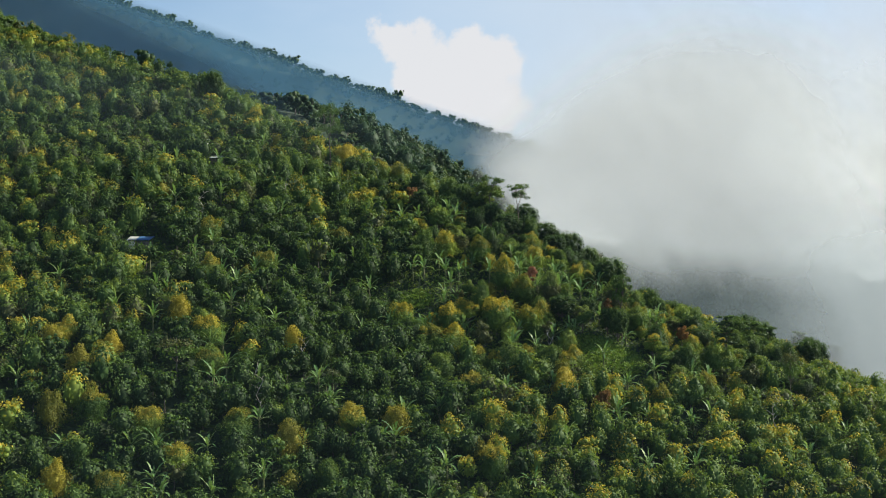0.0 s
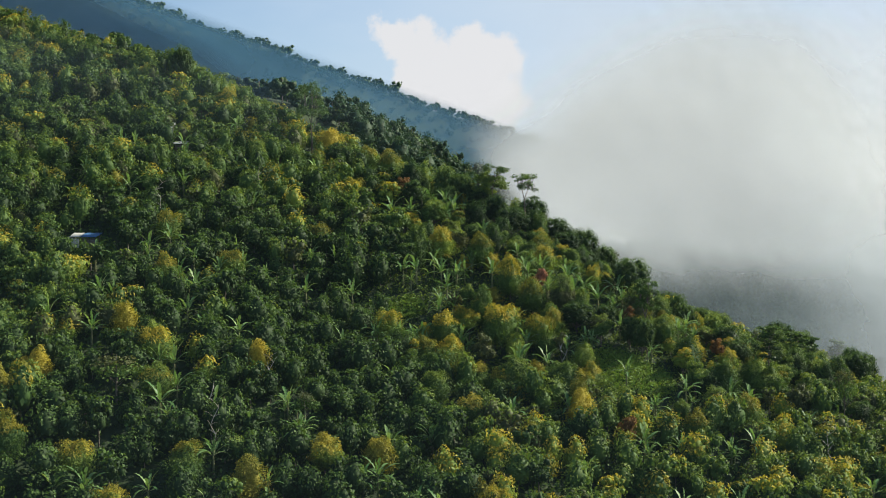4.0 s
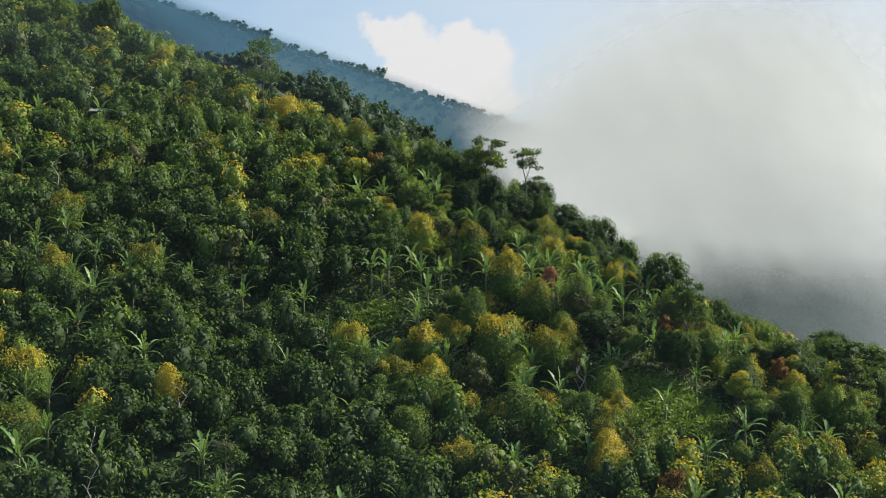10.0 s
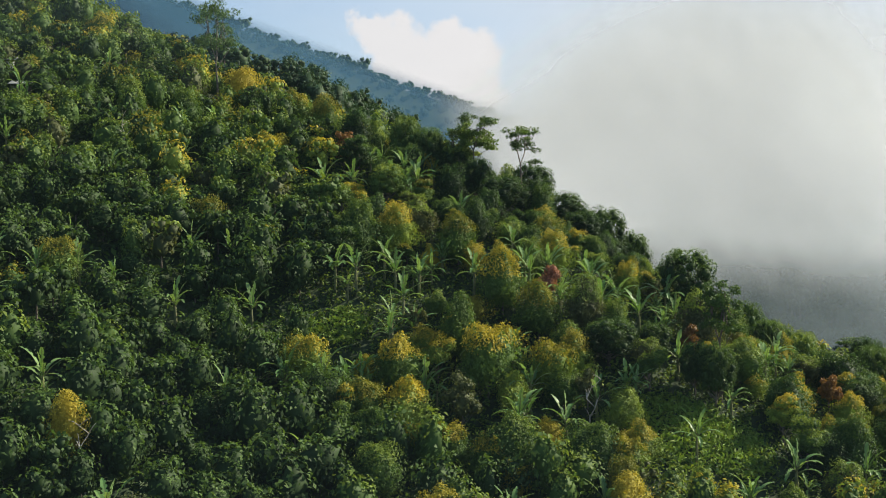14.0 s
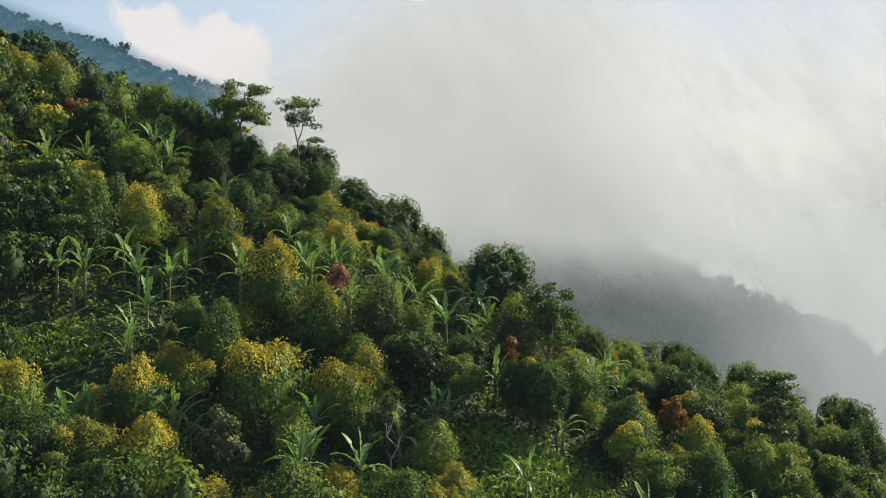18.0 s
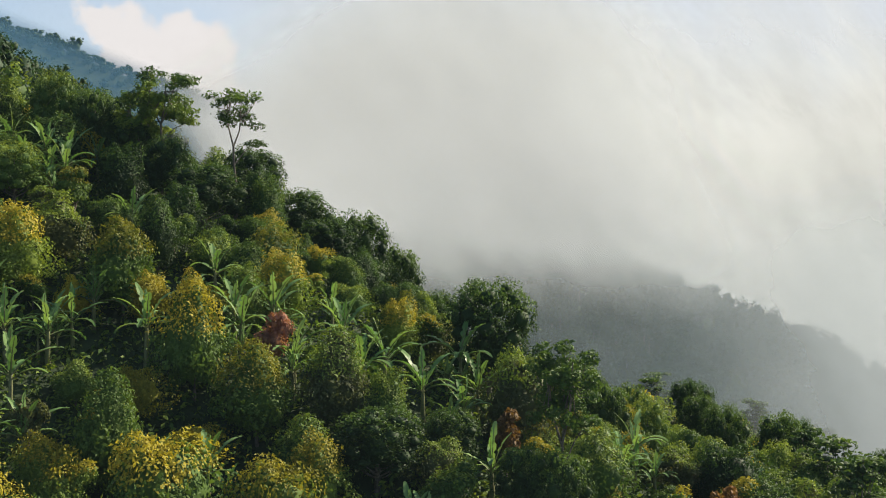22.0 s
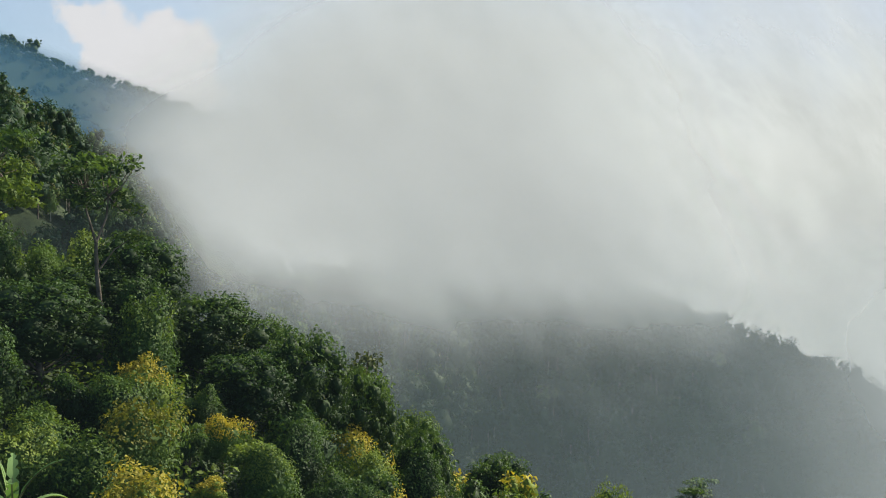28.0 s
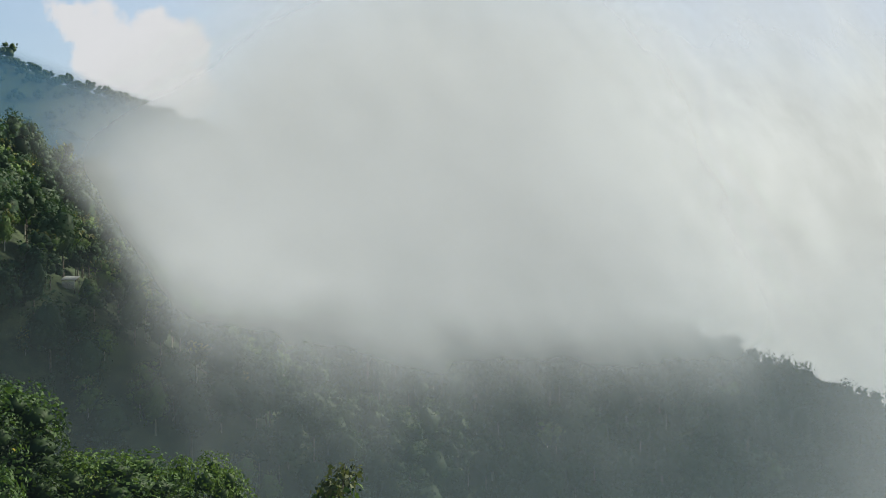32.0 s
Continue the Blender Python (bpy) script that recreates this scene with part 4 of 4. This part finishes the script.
# the lone slender tree that stands above the crest, and its leafier neighbour
def slender(name, x, y, height, wide, forks, plates, leaves, tint, label, low_plate=0.80, fork_at=0.58, flat=0.55):
    r = np.random.default_rng(int(height * 10))
    pieces, clumps = [], [((0, 0, height * 0.98), (0.5, 0.5, 0.2))]
    stem = [np.array((0.12 * math.sin(k * 1.3), 0.1 * math.cos(k * 1.7) - 0.1, height * f)) for k, f in enumerate((-0.08, fork_at * 0.25, fork_at * 0.5, fork_at * 0.75, fork_at))]
    pieces.append(tube(stem, [0.24, 0.20, 0.17, 0.14, 0.11], 7))
    fork = stem[-1]
    for j in range(forks):
        a = j * 2 * math.pi / forks + 0.5
        tip = np.array((wide * 0.22 * math.cos(a), wide * 0.22 * math.sin(a), height * r.uniform(0.86, 0.95)))
        mid = (fork + tip) / 2 + (0.35 * math.cos(a), 0.35 * math.sin(a), -0.3)
        pieces.append(tube([fork, mid, tip], [0.10, 0.075, 0.04], 5))
        for k in range(plates):
            b = a + r.uniform(-1.3, 1.3)
            reach = wide * r.uniform(0.12, 0.42)
            c = np.array((tip[0] * 0.4 + reach * math.cos(b), tip[1] * 0.4 + reach * math.sin(b), height * r.uniform(low_plate, 1.0)))
            pieces.append(tube([mid * 0.4 + tip * 0.6, (mid + c) / 2 + (0, 0, 0.2), c], [0.05, 0.035, 0.015], 4))
            s = wide * r.uniform(0.09, 0.15)
            clumps.append((c, (s, s, s * flat)))
    low = np.array((wide * 0.42, -0.3, height * 0.60))
    pieces.append(tube([stem[3], (stem[3] + low) / 2 + (0, 0, 0.4), low], [0.07, 0.05, 0.02], 4))
    for k in range(3):
        clumps.append((low + (0.5 * k - 0.4, 0.3 * k - 0.3, 0.25 * (k % 2)), (0.75, 0.7, 0.22)))
    v, q, mark = clump_crown(r, clumps, leaves, 0.42, heart=0.0, low=-0.9, shell=0.35, wide=0.42)
    root = tree_thing(name, mesh_of(name + "_trunk", *joined(pieces), mats=[BARK]), mesh_of(name + "_crown", v, q, [LEAF[tint], LEAF["green"]], mark), label, "tree", "")
    root.matrix_basis = place(x, y, 20)
    return root


slender("slender_tree", *LONE, 105.8 - float(ground_z(*LONE)), 5.2, 2, 14, 1500, "dark", "tall slender tree with bare forked stem and flat sparse crown", 0.74, 0.58, 0.5)
slender("feathery_tree", *FORKED, 107.8 - float(ground_z(*FORKED)), 6.0, 3, 13, 4200, "fresh", "tall tree with feathery layered crown above the crest", 0.60, flat=0.6)
slender("feathery_tree", 10.0, 316.5, 9.5, 5.0, 3, 10, 3000, "fresh", "tall tree with feathery layered crown above the crest", 0.55, flat=0.6)

slender("feathery_tree", -31.0, 335.2, 128.2 - float(ground_z(-31.0, 335.2)), 7.0, 3, 13, 3000, "green", "tall tree with feathery layered crown above the crest", 0.55, 0.45, flat=0.75)
slender("umbrella_tree", 39.2, 267.7, 84.9 - float(ground_z(39.2, 267.7)), 4.6, 3, 12, 3600, "green", "tall slim tree with a flat-topped mid-green crown", 0.62, 0.50, 0.8)

# tiered trees on the shoulder
TIERED = ((62.3, 267.0, 4.6, 76.4), (74.1, 290.0, 6.6, 72.7), (95.2, 380.6, 5.4, 65.6), (92.8, 378.0, 4.8, 65.2), (109.2, 372.0, 5.6, 61.6), (118.0, 366.0, 5.4, 58.0), (84.0, 312.0, 4.4, 69.0))
for k, (x, y, w, top) in enumerate(TIERED):
    h = top - float(ground_z(x, y))
    clumps = tiers(rng, w, h, 5, 0.32)
    v, q, mark = clump_crown(rng, clumps, 1000, 0.5, heart=0.55)
    root = tree_thing("tiered_tree", mesh_of("tiered_trunk", *woody(rng, h * 0.97, 0.15, clumps, 18), mats=[BARK]), mesh_of("tiered_crown", v, q, [LEAF["dark"], LEAF["green"]], mark),
                      "dark tree with its branches in flat tiers", "tree", "tiered trees on the shoulder")
    root.matrix_basis = place(x, y, 40 * k)


# ---- bananas ----
def banana_leaf(length, wide, rise, droop, seed):
    """A long blade folded along its rib, arching over, with torn edges."""
    r = np.random.default_rng(seed)
    k = 19
    s = np.linspace(0, 1, k)
    angle = radians(rise) - radians(rise + droop) * s ** 1.5
    step = length / (k - 1)
    px, pz = np.cumsum(np.cos(angle)) * step, np.cumsum(np.sin(angle)) * step
    w = wide / 2 * np.clip(np.sin(np.pi * np.clip(s * 0.93 + 0.06, 0, 1)) ** 0.45, 0, 1)
    w[:2] = 0.04
    w[-1] = 0.05
    lift = 0.32
    verts, quads = [], []
    for side in (1, -1):
        edge = w * (1 - 0.6 * (r.random(k) < 0.32))
        base = len(verts)
        for j in range(k):
            nx, nz = -math.sin(angle[j]), math.cos(angle[j])
            verts.append((px[j], 0, pz[j]))
            verts.append((px[j] + nx * lift * edge[j] + 0.05, side * edge[j], pz[j] + nz * lift * edge[j]))
        for j in range(k - 1):
            q = (base + 2 * j, base + 2 * j + 1, base + 2 * j + 3, base + 2 * j + 2)
            quads.append(q if side < 0 else q[::-1])
    rib, ribq = tube(np.stack([px, 0 * px, pz - 0.02], 1)[::3], np.linspace(0.045, 0.012, 7), 4)
    n0 = len(verts)
    return mesh_of("banana_leaf", np.concatenate([np.array(verts), rib]), np.concatenate([np.array(quads), ribq + n0]), [LEAF["banana"], STEM],
                   [0] * len(quads) + [1] * len(ribq))


BANANA_LEAVES = [banana_leaf(2.4, 0.42, 88, -78, 1), banana_leaf(2.7, 0.46, 76, -40, 2), banana_leaf(2.8, 0.46, 62, -8, 3), banana_leaf(2.6, 0.42, 46, 28, 4), banana_leaf(2.3, 0.40, 28, 48, 5)]
BANANA_TOPS = (2.5, 2.9, 2.2)
BANANA_STEMS = [mesh_of("banana_stem", *tube([(0, 0, -0.6), (0.03, 0, 0.9), (0.06, 0.04, h * 0.7), (0.05, 0.05, h)], [0.17, 0.15, 0.12, 0.06], 8), mats=[STEM], smooth=True) for h in BANANA_TOPS]
BANANA_PROTO = []


def banana(x, y, turn, size):
    k = len(BANANA_PROTO)
    if k >= 6:
        return again(BANANA_PROTO[int(rng.integers(6))], place(x, y, turn, size, 1.04))
    root = new("banana_plant")
    tagged(root, "banana plant with long arching light green leaves", "plant", "banana plants between the trees")
    top = BANANA_TOPS[k % 3]
    part("stem", BANANA_STEMS[k % 3], root)
    count = 9 + k % 3
    for j in range(count):
        me = BANANA_LEAVES[(0, 2, 3, 2, 4, 1, 3, 2, 4, 3)[(j + k) % 10]]
        leaf = part("leaf", me, root)
        leaf.matrix_basis = pose(0.05, 0.05, top - 0.12 - 0.05 * j, 0, rng.uniform(-14, 14), j * 137.5 + rng.uniform(-18, 18)) @ Matrix.Scale(rng.uniform(0.8, 1.12), 4)
    root.matrix_basis = place(x, y, turn, size, 1.04)
    BANANA_PROTO.append(root)
    return root


for x, y in BANANAS + BANANAS_UPPER + BANANAS_LOWER:
    banana(x, y, rng.uniform(0, 360), rng.uniform(1.08, 1.36))
    for twin in range(int(rng.integers(0, 3))):
        banana(x + rng.uniform(-1.6, 1.6), y + rng.uniform(-1.3, 1.3), rng.uniform(0, 360), rng.uniform(0.65, 0.95))
# more of them low on the slope
for k in range(60):
    y = rng.uniform(185, 262)
    x = rng.uniform(-0.36 * y, 0.34 * y)
    banana(x, y, rng.uniform(0, 360), rng.uniform(1.05, 1.3))
# and some between the trees further up
for k in range(46):
    y = rng.uniform(258, 318)
    x = rng.uniform(-0.26 * y, 0.06 * y)
    banana(x, y, rng.uniform(0, 360), rng.uniform(1.0, 1.25))

# ---- bare trees ----
for k, (x, y, h) in enumerate(((-56, 283, 9.0), (-38.7, 300.6, 8.5), (-27.3, 237.5, 6.5), (67.7, 246.7, 8.0), (-34.8, 225, 8.0), (22.5, 259, 6.5), (-33.8, 221, 8.0))):
    r = np.random.default_rng(70 + k)
    spine = [np.array((0.12 * j * r.normal(), 0.12 * j * r.normal(), h * j / 6)) for j in range(-1, 7)]
    pieces = [tube(spine, np.linspace(0.13, 0.03, 8), 6)]
    for j in range(3, 8):
        for side in range(2):
            a = r.uniform(0, 6.28)
            reach = r.uniform(0.6, 1.7)
            tip = spine[j] + (reach * math.cos(a), reach * math.sin(a), r.uniform(0.3, 1.3))
            pieces.append(tube([spine[j], (spine[j] + tip) / 2 + (0, 0, 0.12), tip], [0.04, 0.03, 0.012], 4))
    dead = new("bare_tree", mesh_of("bare_tree", *joined(pieces), mats=[PALE]))
    tagged(dead, "dead bare tree with pale grey branches", "tree", "bare trees")
    dead.matrix_basis = place(x, y)

# ---- undergrowth ----
def tufts(places, blades_each, length, wide, mats, name, label, lift=1.1, up=0.25):
    base = np.array([(x, y, float(ground_z(x, y))) for x, y in places])
    at = np.repeat(base, blades_each, 0)
    spread = rng.normal(0, length * 0.55, at.shape) * (1, 1, 0)
    at = at + spread + np.stack([0 * at[:, 0], 0 * at[:, 0], rng.uniform(0.05, up + 0.6 * length, len(at))], 1)
    out = spread / (length + 1e-6)
    v, q = blades(rng, at, out, length, wide, lift, 0.6)
    return tagged(new(name, mesh_of(name, v, q, mats, rng.integers(0, len(mats), len(q)))), label, "undergrowth", kind="stuff")


shrubs = scatter(-14, 100, 246, 345, 1.3, lambda x, y: not in_clearing(x, y))
tufts(shrubs, 20, 0.50, 0.26, [LEAF["green"], LEAF["dark"], LEAF["fresh"]], "undergrowth", "ferns, weeds and low shrubs between the trees", up=0.8)
shrubs = scatter(-150, 140, 170, 400, 2.1, lambda x, y: abs(x) < 0.41 * y and not (-14 < x < 100 and 246 < y < 345) and not in_clearing(x, y))
tufts(shrubs, 11, 1.0, 0.55, [LEAF["dark"], LEAF["dark"], LEAF["green"]], "undergrowth", "ferns, weeds and low shrubs between the trees", up=0.8)
grass = scatter(-80, 60, 254, 292, 0.55, lambda x, y: in_clearing(x, y, 1.2))
tufts(grass, 14, 0.70, 0.18, [LEAF["grass"], LEAF["grass"], LEAF["fresh"]], "grass", "bright green grass on a small terraced clearing", lift=0.2, up=0.1)


# ---- huts ----
def box(x0, x1, y0, y1, z0, z1):
    v = np.array([(x, y, z) for z in (z0, z1) for y in (y0, y1) for x in (x0, x1)], float)
    return v, np.array([(0, 2, 3, 1), (4, 5, 7, 6), (0, 1, 5, 4), (2, 6, 7, 3), (0, 4, 6, 2), (1, 3, 7, 5)])


def corrugated(wide, deep, rise, waves=16):
    """A sloping sheet of ribbed roofing with thickness."""
    rows = []
    for z in (0.0, -0.05):
        for s in (0, 1):
            u = np.linspace(0, 1, 2 * waves + 1)
            rows.append(np.stack([(u - 0.5) * wide, np.full(len(u), (s - 0.5) * deep), s * rise + z + 0.035 * (np.arange(len(u)) % 2)], 1))
    n = 2 * waves + 1
    q = [(k, k + 1, n + k + 1, n + k) for k in range(n - 1)] + [(2 * n + k, 3 * n + k, 3 * n + k + 1, 2 * n + k + 1) for k in range(n - 1)]
    q += [(k, 2 * n + k, 2 * n + k + 1, k + 1) for k in range(n - 1)] + [(n + k, n + k + 1, 3 * n + k + 1, 3 * n + k) for k in range(n - 1)]
    return np.concatenate(rows), np.array(q)


def hut(x, y, wide, deep, roof_mat, wall_mat, label, turn=0.0):
    root = new("hut")
    tagged(root, label, "hut", "field huts")
    for px in (-wide / 2 + 0.1, wide / 2 - 0.1):
        for py, h in ((-deep / 2 + 0.1, 2.1), (deep / 2 - 0.1, 2.7)):
            part("post", mesh_of("post", *box(px - 0.06, px + 0.06, py - 0.06, py + 0.06, -1.5, h), mats=[WOOD]), root)
    for k in range(int(wide / 0.3)):
        a = -wide / 2 + 0.3 * k
        part("wall_board", mesh_of("wall_board", *box(a + 0.01, a + 0.29, -deep / 2 + 0.02, -deep / 2 + 0.05, 0.1, 1.9 - 0.04 * (k % 3)), mats=[wall_mat]), root)
    v, q = corrugated(wide + 0.6, deep + 0.7, 0.75)
    part("roof", mesh_of("roof", v + (0, 0, 2.15), q, [roof_mat]), root)
    root.matrix_basis = place(x, y, turn)
    return root


hut(*HUT, 2.8, 2.2, BLUE_TIN, WOOD, "small wooden field hut with a blue sheet roof", -12)
hut(-69.4, 272.3, 1.6, 1.6, GREY_TIN, WHITEWASH, "small pale shelter beside the blue-roofed hut", -8)
hut(-58.6, 319.5, 4.2, 2.2, GREY_TIN, WOOD, "low field hut with a grey tin roof", 6)
hut(-64.3, 328.8, 2.6, 2.0, GREY_TIN, WHITEWASH, "small pale field hut among the trees", 10)
hut(15.5, 548.0, 3.0, 2.4, GREY_TIN, WHITEWASH, "pale field hut on the misty slope", -20)

# ---- bare terrace and fallen logs ----
for k, (x, y, wide) in enumerate(((-72.0, 343.0, 11.0), (-63.5, 345.0, 8.0))):
    u = np.linspace(-0.5, 0.5, 15)
    rows = [np.stack([x + wide * u, y + s + 0.5 * np.sin(9 * u + k), ground_z(x + wide * u, y + s) + 0.18 + 0.5 * (s > 0)], 1) for s in (-1.3, -0.2, 0.3, 1.5)]
    i = np.arange(3 * 15).reshape(3, 15)[:, :-1].ravel()
    tagged(new("terrace_bank", mesh_of("terrace_bank", np.concatenate(rows), np.stack([i, i + 1, i + 16, i + 15], 1), [EARTH], smooth=True)), "bare brown earth bank of a garden terrace", "terrace", kind="structure")
for k in range(9):
    r = np.random.default_rng(300 + k)
    x, y = 52 + r.uniform(-9, 9), 566 + r.uniform(-8, 7)
    a, length = r.uniform(-0.5, 0.5), r.uniform(3, 6)
    ends = [np.array((x + s * length * math.cos(a), y + s * length * math.sin(a), 0.0)) for s in (-0.5, 0, 0.5)]
    path = [e + (0, 0, float(ground_z(e[0], e[1])) + 0.3) for e in ends]
    log = new("felled_log", mesh_of("felled_log", *tube(path, [0.16, 0.15, 0.10], 7), mats=[WOOD]))
    tagged(log, "weathered felled log lying on a cleared slope", "log", "felled logs")
